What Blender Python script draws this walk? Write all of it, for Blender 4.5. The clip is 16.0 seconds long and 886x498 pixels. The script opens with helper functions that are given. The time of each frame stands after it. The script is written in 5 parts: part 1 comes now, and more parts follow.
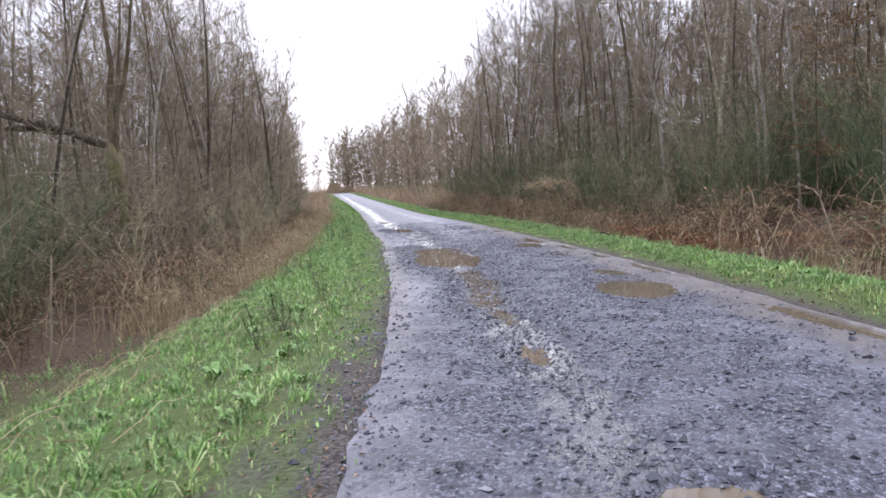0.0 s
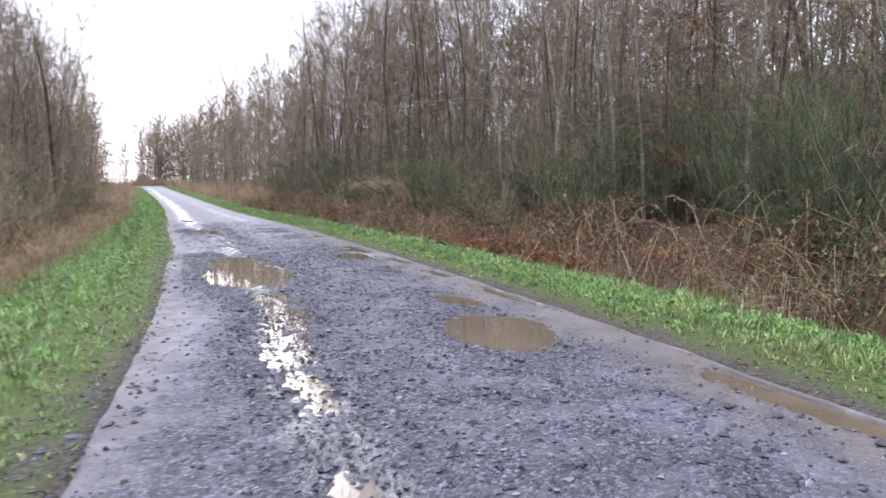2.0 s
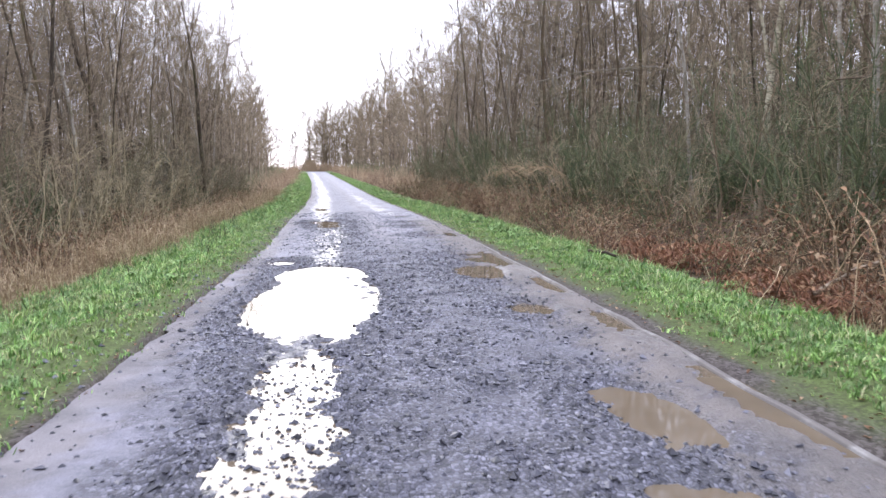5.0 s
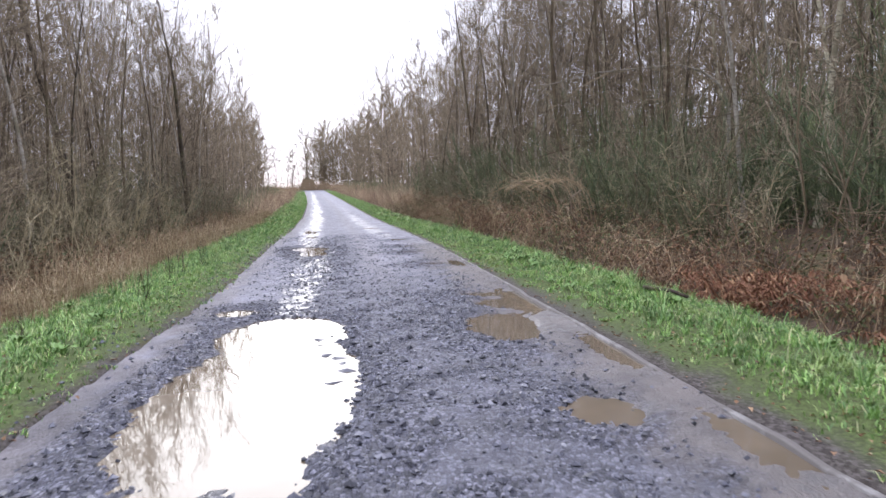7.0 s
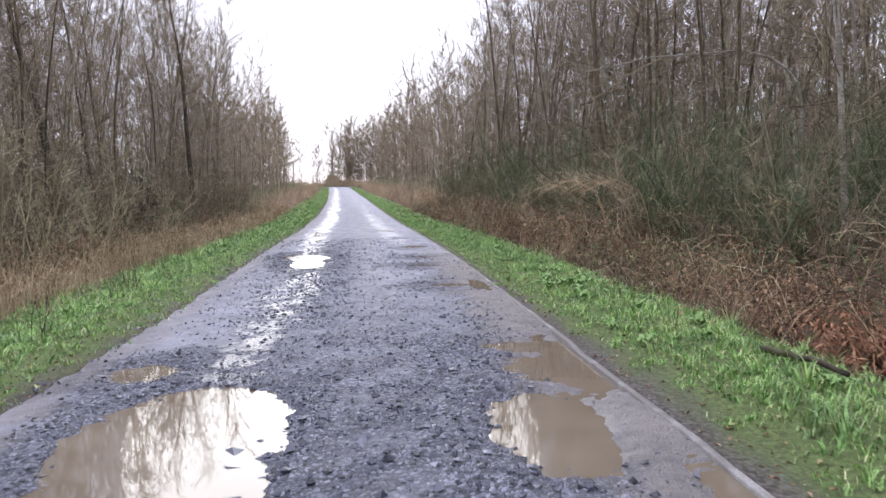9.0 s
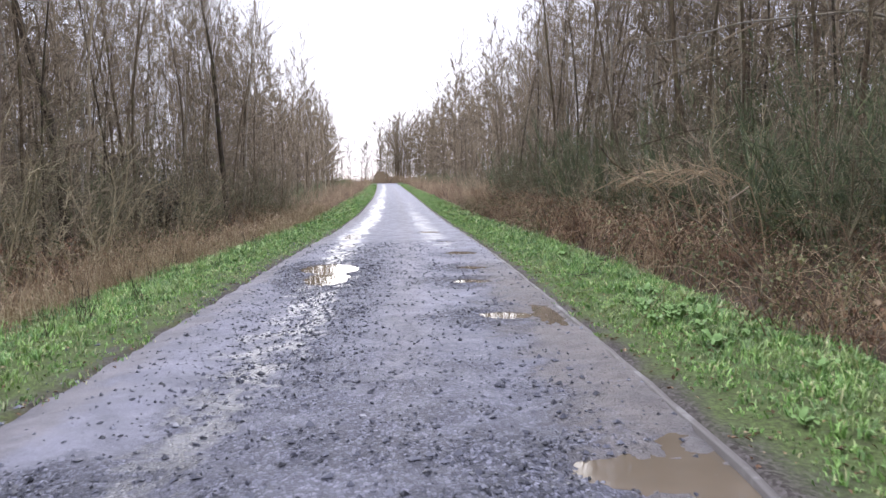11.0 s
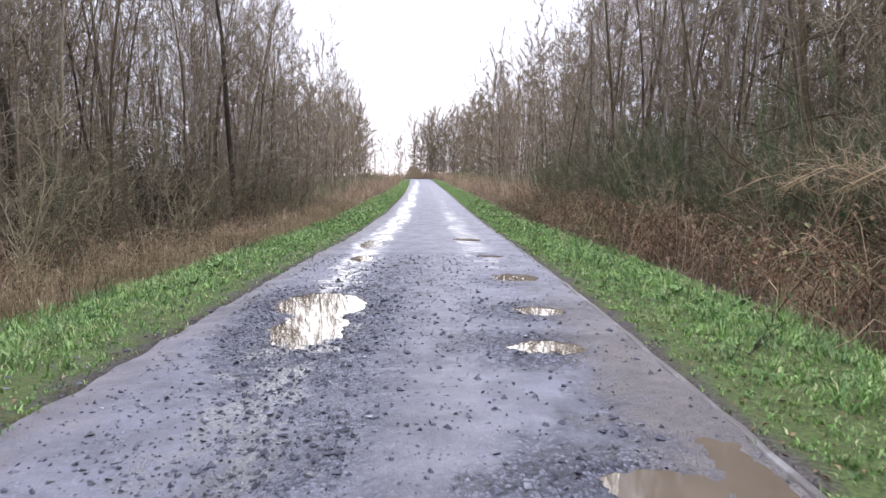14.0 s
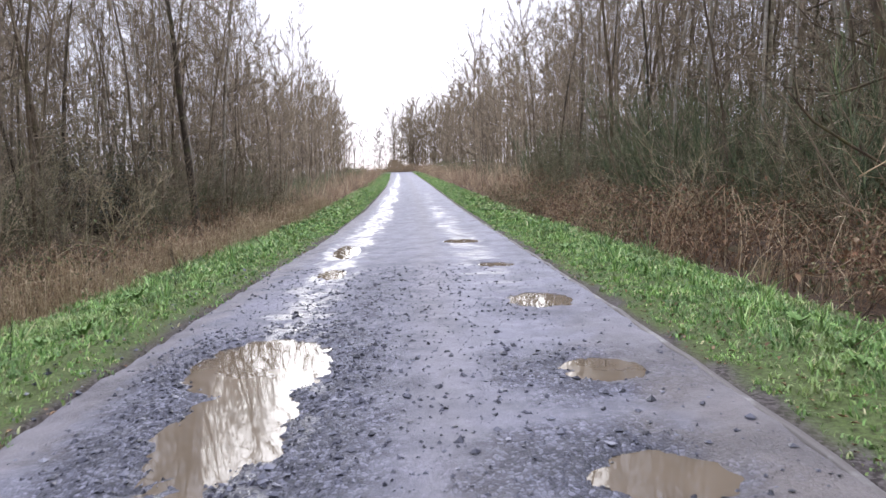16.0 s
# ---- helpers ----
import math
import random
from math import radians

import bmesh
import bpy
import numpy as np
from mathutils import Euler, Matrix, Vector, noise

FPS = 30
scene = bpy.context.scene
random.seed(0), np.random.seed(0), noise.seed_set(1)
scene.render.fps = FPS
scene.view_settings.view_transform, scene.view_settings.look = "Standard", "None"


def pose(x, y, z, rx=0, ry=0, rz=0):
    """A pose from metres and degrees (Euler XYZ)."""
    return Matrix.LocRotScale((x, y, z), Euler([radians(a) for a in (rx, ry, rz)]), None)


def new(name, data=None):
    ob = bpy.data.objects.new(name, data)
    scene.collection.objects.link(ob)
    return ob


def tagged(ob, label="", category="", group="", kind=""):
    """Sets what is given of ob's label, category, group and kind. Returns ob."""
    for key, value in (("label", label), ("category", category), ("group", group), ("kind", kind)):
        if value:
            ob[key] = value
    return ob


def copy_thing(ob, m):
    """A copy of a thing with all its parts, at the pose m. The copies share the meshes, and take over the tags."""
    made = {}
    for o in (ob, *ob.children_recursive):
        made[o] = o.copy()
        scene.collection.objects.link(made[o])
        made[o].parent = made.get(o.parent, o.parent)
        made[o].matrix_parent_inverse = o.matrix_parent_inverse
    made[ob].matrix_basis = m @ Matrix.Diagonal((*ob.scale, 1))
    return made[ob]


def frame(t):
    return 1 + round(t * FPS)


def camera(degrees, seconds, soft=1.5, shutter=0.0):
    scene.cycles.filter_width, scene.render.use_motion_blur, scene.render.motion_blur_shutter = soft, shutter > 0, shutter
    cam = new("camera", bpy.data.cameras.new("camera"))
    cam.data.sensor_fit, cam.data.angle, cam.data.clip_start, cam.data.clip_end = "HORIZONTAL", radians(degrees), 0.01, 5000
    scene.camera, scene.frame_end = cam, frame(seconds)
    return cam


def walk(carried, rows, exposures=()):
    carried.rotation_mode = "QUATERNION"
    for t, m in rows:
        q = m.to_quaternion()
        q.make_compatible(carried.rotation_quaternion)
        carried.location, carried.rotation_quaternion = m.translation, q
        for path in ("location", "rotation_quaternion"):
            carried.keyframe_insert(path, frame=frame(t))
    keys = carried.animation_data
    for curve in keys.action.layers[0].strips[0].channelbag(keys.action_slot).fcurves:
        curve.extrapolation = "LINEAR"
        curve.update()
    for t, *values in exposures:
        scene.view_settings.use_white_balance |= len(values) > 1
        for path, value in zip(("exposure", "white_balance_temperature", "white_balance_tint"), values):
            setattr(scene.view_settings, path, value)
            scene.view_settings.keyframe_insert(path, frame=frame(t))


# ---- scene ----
cam = camera(61.9, 16.0, 1.5, 0.3)
METRES, EYE, TILT, LEAN, TURN = 26.3, 1.5, -3.4, 1.0, -1.0
ROWS = [
    (0.0, 0.0, 0.0, 0.0, -0.02, -0.96, 1.28),
    (0.5, -0.0009, 0.0303, 0.0024, -2.12, -1.42, 0.39),
    (1.0, 0.0005, 0.0634, 0.0043, -2.31, -0.22, 0.54),
    (1.5, 0.0034, 0.0932, 0.0056, -8.47, -0.24, 0.28),
    (2.0, 0.0147, 0.1239, 0.0067, -13.55, -1.04, -0.17),
    (2.5, 0.0263, 0.1546, 0.0091, -17.19, -2.89, -1.04),
    (3.0, 0.0396, 0.182, 0.0103, -16.69, -1.35, -0.17),
    (3.5, 0.0468, 0.2117, 0.0118, -13.09, -1.69, -0.83),
    (4.0, 0.0552, 0.2403, 0.0144, -9.28, -2.11, -1.98),
    (4.5, 0.0539, 0.2746, 0.0165, -1.65, -2.39, -1.83),
    (7.0, 0.0532, 0.4286, 0.026, -1.22, -0.98, -0.09),
    (7.5, 0.0551, 0.4629, 0.0283, -0.49, -0.5, -0.06),
    (8.0, 0.0557, 0.4922, 0.0307, -0.77, -1.01, -0.01),
    (8.5, 0.0584, 0.5233, 0.0332, 0.37, -1.23, -1.19),
    (9.0, 0.0592, 0.5533, 0.0354, 0.76, -1.11, -1.37),
    (9.5, 0.0615, 0.5854, 0.0371, 2.12, -1.54, -0.98),
    (10.0, 0.0605, 0.6156, 0.0394, 3.74, -1.49, -1.84),
    (12.5, 0.0441, 0.77, 0.0462, 5.69, -1.56, 0.22),
    (13.0, 0.04, 0.8006, 0.0483, 6.7, -1.18, -1.39),
    (13.5, 0.0346, 0.8329, 0.05, 6.56, -1.75, -1.78),
    (14.0, 0.0309, 0.8611, 0.0525, 7.14, -1.85, -2.36),
    (14.5, 0.0246, 0.8926, 0.0546, 7.28, -1.88, -2.63),
    (15.0, 0.0205, 0.9226, 0.0564, 7.51, -2.24, -1.81),
    (15.5, 0.0136, 0.9538, 0.0579, 6.54, -2.64, -1.5),
    (16.0, 0.0099, 0.9838, 0.0586, 5.8, -2.44, -0.06),
]
walk(cam, [(t, pose(0, 0, EYE, TILT, LEAN, TURN) @ pose(METRES * x, METRES * y, METRES * z, 90 + pitch, roll, yaw)) for t, x, y, z, yaw, pitch, roll in ROWS],
     exposures=((0, 0.0), (1.5, 0.05), (2.5, 0.24), (3.2, 0.46), (4.4, 0.48), (5.5, 0.1), (7.0, 0.0), (16.0, 0.0)))

# ---------------------------------------------------------------- light
SUN_HEIGHT, SUN_TURN = 20, -8


def daylight():
    """A white overcast sky, three times brighter overhead than at the horizon, and the sun's soft glow behind the cloud."""
    world = bpy.data.worlds.new("overcast_sky")
    scene.world = world
    world.use_nodes = True
    nt = world.node_tree
    bg = nt.nodes["Background"]
    sky = nt.nodes.new("ShaderNodeTexSky")
    sky.sky_type, sky.sun_disc = "NISHITA", False
    sky.sun_elevation, sky.sun_rotation = radians(SUN_HEIGHT), radians(SUN_TURN)
    where = nt.nodes.new("ShaderNodeTexCoord")
    axes = nt.nodes.new("ShaderNodeSeparateXYZ")
    nt.links.new(where.outputs["Generated"], axes.inputs[0])
    dome, cloud = (nt.nodes.new("ShaderNodeMix") for _ in range(2))
    for n in (dome, cloud):
        n.data_type = "RGBA"
    dome.inputs[6].default_value = (10.6, 10.8, 12.6, 1)
    dome.inputs[7].default_value = (28.6, 29.6, 37.0, 1)
    nt.links.new(axes.outputs["Z"], dome.inputs[0])
    cloud.inputs[0].default_value = 0.93
    nt.links.new(sky.outputs[0], cloud.inputs[6])
    nt.links.new(dome.outputs[2], cloud.inputs[7])
    nt.links.new(cloud.outputs[2], bg.inputs[0])
    bg.inputs[1].default_value = 0.12
    sun = new("sun", bpy.data.lights.new("sun", "SUN"))
    sun.data.energy, sun.data.angle, sun.data.color = 0.95, radians(30), (1, 0.98, 0.96)
    e, a = radians(SUN_HEIGHT), radians(SUN_TURN)
    way = Vector((math.sin(a) * math.cos(e), math.cos(a) * math.cos(e), math.sin(e)))
    sun.rotation_euler = way.to_track_quat("Z", "Y").to_euler()


daylight()
RNG = np.random.default_rng(7)


# ---------------------------------------------------------------- materials
class Nodes:
    """A short hand for one node material."""

    def __init__(self, name, rough=0.8, spec=0.3):
        self.mat = bpy.data.materials.new(name)
        self.mat.use_nodes = True
        self.nt = self.mat.node_tree
        self.bsdf = self.nt.nodes["Principled BSDF"]
        self.put(self.bsdf, "Roughness", rough)
        self.put(self.bsdf, "Specular IOR Level", spec)
        self.where = self.nt.nodes.new("ShaderNodeTexCoord").outputs["Object"]

    def put(self, node, key, value):
        if isinstance(value, bpy.types.NodeSocket):
            self.nt.links.new(value, node.inputs[key])
        else:
            node.inputs[key].default_value = value

    def noise(self, scale, detail=4, rough=0.6, where=None):
        n = self.nt.nodes.new("ShaderNodeTexNoise")
        self.nt.links.new(where or self.where, n.inputs["Vector"])
        n.inputs["Scale"].default_value, n.inputs["Detail"].default_value, n.inputs["Roughness"].default_value = scale, detail, rough
        return n.outputs["Fac"]

    def cells(self, scale, feature="F1", out="Distance", where=None):
        n = self.nt.nodes.new("ShaderNodeTexVoronoi")
        n.feature = feature
        self.nt.links.new(where or self.where, n.inputs["Vector"])
        n.inputs["Scale"].default_value = scale
        return n.outputs[out]

    def stretch(self, x, y, z):
        n = self.nt.nodes.new("ShaderNodeMapping")
        self.nt.links.new(self.where, n.inputs["Vector"])
        n.inputs["Scale"].default_value = (x, y, z)
        return n.outputs[0]

    def ramp(self, fac, *stops):
        n = self.nt.nodes.new("ShaderNodeValToRGB")
        self.put(n, 0, fac)
        while len(n.color_ramp.elements) < len(stops):
            n.color_ramp.elements.new(0.5)
        for e, (p, c) in zip(n.color_ramp.elements, stops):
            e.position, e.color = p, (*c, 1) if isinstance(c, tuple) else (c, c, c, 1)
        return n.outputs[0]

    def mix(self, fac, a, b, blend="MIX"):
        n = self.nt.nodes.new("ShaderNodeMix")
        n.data_type, n.blend_type = "RGBA", blend
        for i, v in ((0, fac), (6, a), (7, b)):
            if isinstance(v, tuple):
                v = (*v, 1)
            self.put(n, i, v)
        return n.outputs[2]

    def math(self, op, a, b=0.0):
        n = self.nt.nodes.new("ShaderNodeMath")
        n.operation = op
        self.put(n, 0, a), self.put(n, 1, b)
        return n.outputs[0]

    def attr(self, name):
        n = self.nt.nodes.new("ShaderNodeAttribute")
        n.attribute_name = name
        return n.outputs["Fac"]

    def island(self):
        return self.nt.nodes.new("ShaderNodeNewGeometry").outputs["Random Per Island"]

    def thing(self):
        return self.nt.nodes.new("ShaderNodeObjectInfo").outputs["Random"]

    def bump(self, height, strength=0.5, distance=0.01):
        n = self.nt.nodes.new("ShaderNodeBump")
        self.put(n, "Height", height)
        n.inputs["Strength"].default_value, n.inputs["Distance"].default_value = strength, distance
        self.nt.links.new(n.outputs[0], self.bsdf.inputs["Normal"])

    def done(self, colour, rough=None):
        self.put(self.bsdf, "Base Color", colour)
        if rough is not None:
            self.put(self.bsdf, "Roughness", rough)
        return self.mat


def bark_material(name, dark, light, moss, moss_at=0.62):
    n = Nodes(name, 0.9, 0.2)
    grain = n.noise(9, 6, 0.7, n.stretch(1, 1, 0.22))
    col = n.ramp(grain, (0.3, dark), (0.7, light))
    col = n.mix(n.ramp(n.noise(1.7, 3), (moss_at - 0.08, 0.0), (moss_at + 0.1, 0.75)), col, moss)
    n.bump(grain, 0.6, 0.012)
    return n.done(col)


def birch_material(name="birch_bark", low=(0.27, 0.245, 0.205), high=(0.48, 0.445, 0.385)):
    n = Nodes(name, 0.7, 0.25)
    bands = n.noise(6, 5, 0.7, n.stretch(0.8, 0.8, 3.4))
    col = n.ramp(bands, (0.34, (0.05, 0.045, 0.04)), (0.46, low), (0.8, high))
    col = n.mix(n.ramp(n.noise(2.1, 3), (0.46, 0.0), (0.62, 0.85)), col, (0.15, 0.13, 0.08))
    n.bump(bands, 0.4, 0.006)
    return n.done(col)


def strand_material(name, *stops, rough=0.75, spec=0.25):
    """Stems, blades and leaves: the colour goes by the piece."""
    n = Nodes(name, rough, spec)
    col = n.ramp(n.island(), *stops)
    col = n.mix(n.math("MULTIPLY", n.noise(2.3, 2), 0.55), col, (0.05, 0.045, 0.03))
    return n.done(col)


MAT = {
    "bark": bark_material("brown_bark", (0.034, 0.025, 0.016), (0.135, 0.10, 0.062), (0.10, 0.105, 0.036)),
    "dark_bark": bark_material("dark_wet_bark", (0.017, 0.013, 0.010), (0.075, 0.058, 0.040), (0.07, 0.076, 0.028)),
    "dead_wood": bark_material("weathered_dead_wood", (0.10, 0.075, 0.055), (0.36, 0.29, 0.21), (0.10, 0.10, 0.04), 0.7),
    "birch": birch_material(),
    "white_birch": birch_material("white_birch_bark", (0.42, 0.38, 0.27), (0.68, 0.62, 0.47)),
    "twig": strand_material("bare_twigs", (0.0, (0.08, 0.056, 0.036)), (0.5, (0.21, 0.158, 0.10)), (0.85, (0.35, 0.275, 0.185)), (1.0, (0.50, 0.42, 0.295))),
    "olive_twig": strand_material("mossy_twigs", (0.0, (0.06, 0.05, 0.028)), (0.5, (0.165, 0.14, 0.078)), (0.85, (0.28, 0.245, 0.14)), (1.0, (0.46, 0.40, 0.25))),
    "briar": strand_material("bramble_stems", (0.0, (0.055, 0.032, 0.022)), (0.5, (0.21, 0.125, 0.072)), (0.8, (0.42, 0.29, 0.165)), (1.0, (0.68, 0.56, 0.36))),
    "dead_leaf": strand_material("dead_brown_leaves", (0.0, (0.09, 0.045, 0.026)), (0.5, (0.25, 0.13, 0.07)), (0.85, (0.34, 0.21, 0.115)), (1.0, (0.44, 0.33, 0.21))),
    "green_leaf": strand_material("evergreen_bramble_leaves", (0.0, (0.06, 0.085, 0.03)), (0.6, (0.13, 0.155, 0.06)), (1.0, (0.30, 0.27, 0.12))),
    "bracken": strand_material("dead_bracken", (0.0, (0.13, 0.055, 0.032)), (0.6, (0.30, 0.13, 0.068)), (1.0, (0.46, 0.28, 0.15))),
    "straw": strand_material("dry_straw", (0.0, (0.19, 0.115, 0.06)), (0.5, (0.42, 0.30, 0.17)), (1.0, (0.64, 0.52, 0.33))),
    "broom": strand_material("green_broom", (0.0, (0.04, 0.062, 0.025)), (0.6, (0.085, 0.115, 0.048)), (1.0, (0.18, 0.205, 0.085))),
    "dock": strand_material("dock_leaves", (0.0, (0.10, 0.20, 0.045)), (0.7, (0.17, 0.30, 0.075)), (1.0, (0.30, 0.36, 0.10)), rough=0.6, spec=0.3),
    "beech_leaf": strand_material("withered_beech_leaves", (0.0, (0.28, 0.15, 0.07)), (0.6, (0.44, 0.27, 0.14)), (1.0, (0.56, 0.38, 0.22))),
    "mossy_bark": bark_material("mossy_split_bark", (0.03, 0.023, 0.016), (0.27, 0.215, 0.14), (0.13, 0.135, 0.045), 0.5),
    "log": bark_material("log_bark", (0.06, 0.045, 0.035), (0.22, 0.16, 0.11), (0.1, 0.09, 0.05)),
}


def grass_material():
    n = Nodes("green_grass", 0.5, 0.4)
    col = n.ramp(n.island(), (0.0, (0.065, 0.14, 0.03)), (0.45, (0.17, 0.315, 0.075)), (0.84, (0.33, 0.51, 0.15)), (1.0, (0.58, 0.52, 0.29)))
    col = n.mix(n.ramp(n.noise(2.6, 4), (0.46, 0.0), (0.6, 0.6)), col, (0.055, 0.11, 0.04))
    col = n.mix(n.ramp(n.noise(1.1, 3, 0.6, n.stretch(1, 0.6, 1)), (0.54, 0.0), (0.68, 0.5)), col, (0.29, 0.31, 0.13))
    return n.done(col)


MAT["grass"] = grass_material()


def log_end_material():
    n = Nodes("sawn_log_end", 0.8)
    return n.done(n.ramp(n.noise(14, 4), (0.3, (0.20, 0.145, 0.09)), (0.7, (0.34, 0.255, 0.165))))


def ground_material():
    n = Nodes("verge_soil_and_leaf_litter", 0.95, 0.15)
    fine = n.noise(26, 5, 0.7)
    litter = n.ramp(n.cells(34, out="Color"), (0.1, (0.026, 0.019, 0.013)), (0.5, (0.07, 0.047, 0.031)), (0.9, (0.14, 0.095, 0.062)))
    litter = n.mix(n.ramp(n.noise(0.9, 4), (0.5, 0.0), (0.7, 0.6)), litter, (0.075, 0.085, 0.03))
    turf = n.ramp(fine, (0.3, (0.034, 0.028, 0.018)), (0.5, (0.075, 0.098, 0.034)), (0.8, (0.15, 0.21, 0.068)))
    mud = n.ramp(n.cells(40, out="Color"), (0.2, (0.038, 0.032, 0.028)), (0.5, (0.07, 0.06, 0.054)), (0.9, (0.12, 0.107, 0.10)))
    col = n.mix(n.attr("grass"), litter, turf)
    col = n.mix(n.attr("mud"), col, mud)
    n.bump(fine, 0.7, 0.03)
    return n.done(col)


def road_material():
    n = Nodes("wet_gravel_road", 0.6, 0.5)
    gravel, mud = n.attr("gravel"), n.attr("mud")
    film = n.math("ADD", n.attr("wet"), n.math("MULTIPLY", n.math("SUBTRACT", n.noise(9, 4, 0.65), 0.5), 1.9))
    wet = n.ramp(film, (0.42, 0.0), (0.95, 1.0))
    stone = n.cells(34, out="Color")
    gap = n.cells(34, "DISTANCE_TO_EDGE")
    grit = n.noise(120, 3, 0.7)
    blotch = n.noise(1.6, 5, 0.65)
    loose = n.ramp(stone, (0.15, (0.026, 0.0268, 0.037)), (0.5, (0.092, 0.092, 0.121)), (0.85, (0.21, 0.21, 0.255)))
    loose = n.mix(n.ramp(gap, (0.0, 1.0), (0.12, 0.0)), loose, (0.017, 0.017, 0.019))
    worn = n.ramp(grit, (0.3, (0.102, 0.101, 0.12)), (0.7, (0.25, 0.246, 0.282)))
    brown = n.ramp(grit, (0.3, (0.112, 0.098, 0.089)), (0.7, (0.195, 0.172, 0.157)))
    col = n.mix(gravel, worn, loose)
    col = n.mix(mud, col, brown)
    col = n.mix(n.ramp(blotch, (0.42, 0.0), (0.62, 0.4)), col, (0.04, 0.04, 0.045))
    col = n.mix(n.math("MULTIPLY", wet, 0.6), col, (0.04, 0.039, 0.040))
    rough = n.mix(wet, n.ramp(n.noise(5, 4), (0.3, 0.62), (0.7, 0.9)), n.ramp(n.noise(9, 3), (0.4, 0.17), (0.65, 0.38)))
    relief = n.math("ADD", n.math("MULTIPLY", n.math("MULTIPLY", gap, gravel), 2.0), n.math("MULTIPLY", grit, 0.35))
    n.bump(n.math("MULTIPLY", relief, n.math("SUBTRACT", 1.0, n.math("MULTIPLY", wet, 0.72))), 0.8, 0.02)
    return n.done(col, rough)


def stone_material():
    n = Nodes("blue_grey_stone", 0.45, 0.5)
    col = n.ramp(n.island(), (0.0, (0.013, 0.0135, 0.019)), (0.55, (0.056, 0.057, 0.078)), (0.94, (0.15, 0.152, 0.185)), (1.0, (0.25, 0.25, 0.275)))
    return n.done(n.mix(n.math("MULTIPLY", n.noise(60, 3), 0.4), col, (0.025, 0.025, 0.028)))


def water_material():
    n = Nodes("muddy_water", 0.015, 0.5)
    n.put(n.bsdf, "IOR", 1.333)
    n.bump(n.noise(7, 2), 0.03, 0.01)
    return n.done(n.ramp(n.noise(1.3, 3), (0.3, (0.105, 0.082, 0.056)), (0.7, (0.145, 0.114, 0.08))))


def kerb_material():
    n = Nodes("worn_concrete", 0.7, 0.4)
    grit = n.noise(60, 5, 0.7)
    col = n.ramp(grit, (0.3, (0.13, 0.122, 0.112)), (0.7, (0.27, 0.258, 0.242)))
    col = n.mix(n.ramp(n.noise(2.2, 4), (0.36, 0.0), (0.48, 0.92)), col, (0.10, 0.088, 0.079))
    n.bump(grit, 0.4, 0.006)
    return n.done(col)


# ---------------------------------------------------------------- plan
LEFT = ((-40, -0.2), (3.8, -0.5), (8, -0.5), (13, -0.65), (18, -1.15), (23, -1.45), (28, -2.05), (33, -2.7), (40, -3.35), (50, -4.45), (57, -5.25), (70, -6.95), (85, -9.0), (100, -11.1), (130, -15.55), (150, -18.6), (175, -22.4), (200, -26.2), (230, -30.8))
RIGHT = ((-40, 6.2), (3, 4.3), (8, 4.02), (12, 3.85), (17, 3.47), (22, 3.02), (26, 2.65), (30, 2.25), (34, 1.8), (40, 1.05), (48, 0.0), (57, -1.2), (100, -7.0), (150, -14.1), (175, -17.8), (200, -21.5), (230, -26.0))


def edge(table, y):
    y = np.asarray(y, float)
    ys, xs = zip(*table)
    return sum(np.interp(y + d, ys, xs) for d in (-2, -1, 0, 1, 2)) / 5


def smooth(a, b, v):
    k = np.clip((np.asarray(v, float) - a) / (np.asarray(b) - a), 0, 1)
    return k * k * (3 - 2 * k)


def waves(x, y, size, seed):
    """Smooth uneven relief from a few crossed waves, about -1 to 1."""
    r = np.random.default_rng(seed)
    out = 0
    for k in range(7):
        a, p, f = r.uniform(0, 6.283), r.uniform(0, 6.283), r.uniform(0.6, 1.9) * 6.283 / size
        out = out + np.sin((x * math.cos(a) + y * math.sin(a)) * f + p + 1.3 * np.sin((x * math.sin(a) - y * math.cos(a)) * f * 0.6 + p * 2))
    return out / 3.6


def rise(y):
    return 2.45 * np.clip((np.asarray(y, float) - 48) / 155, 0, None) ** 1.25


def road_base(x, y):
    return -0.027 + 0.0233 * np.clip(x, -3, 5) * (1 - smooth(45, 70, y)) + 0.0013 * np.clip(y, -10, 45) + rise(y)


def land(x, y):
    """Height of the ground beside the road."""
    l, r = edge(LEFT, y) - x, x - edge(RIGHT, y)
    z = road_base(np.clip(x, edge(LEFT, y), edge(RIGHT, y)), y)
    z = z + np.where(l > 0, 0.035 * smooth(0, 0.7, l) - 0.32 * smooth(0.5, 2.8, l) - 0.45 * smooth(2.6, 4.2, l) + 0.45 * smooth(5, 9, l), 0)
    z = z + np.where(r > 0, 0.07 * smooth(0.3, 0.9, r) - 0.08 * smooth(1.2, 2.1, r) - 0.25 * smooth(2.0, 2.8, r) + 0.75 * smooth(3.2, 8, r), 0)
    out = np.maximum(l, r)
    z = z + np.where(r > 0, 13.0, 10.0) * smooth(22, 58, out) * smooth(150, 90, y) * smooth(-60, -20, y)
    z = z + 0.03 * waves(x, y, 1.4, 3) * smooth(0.1, 1, out) + 0.10 * waves(x, y, 5, 4) * smooth(2, 5, out)
    return z - 0.3 * smooth(0, -0.12, out) * smooth(201, 198, y)


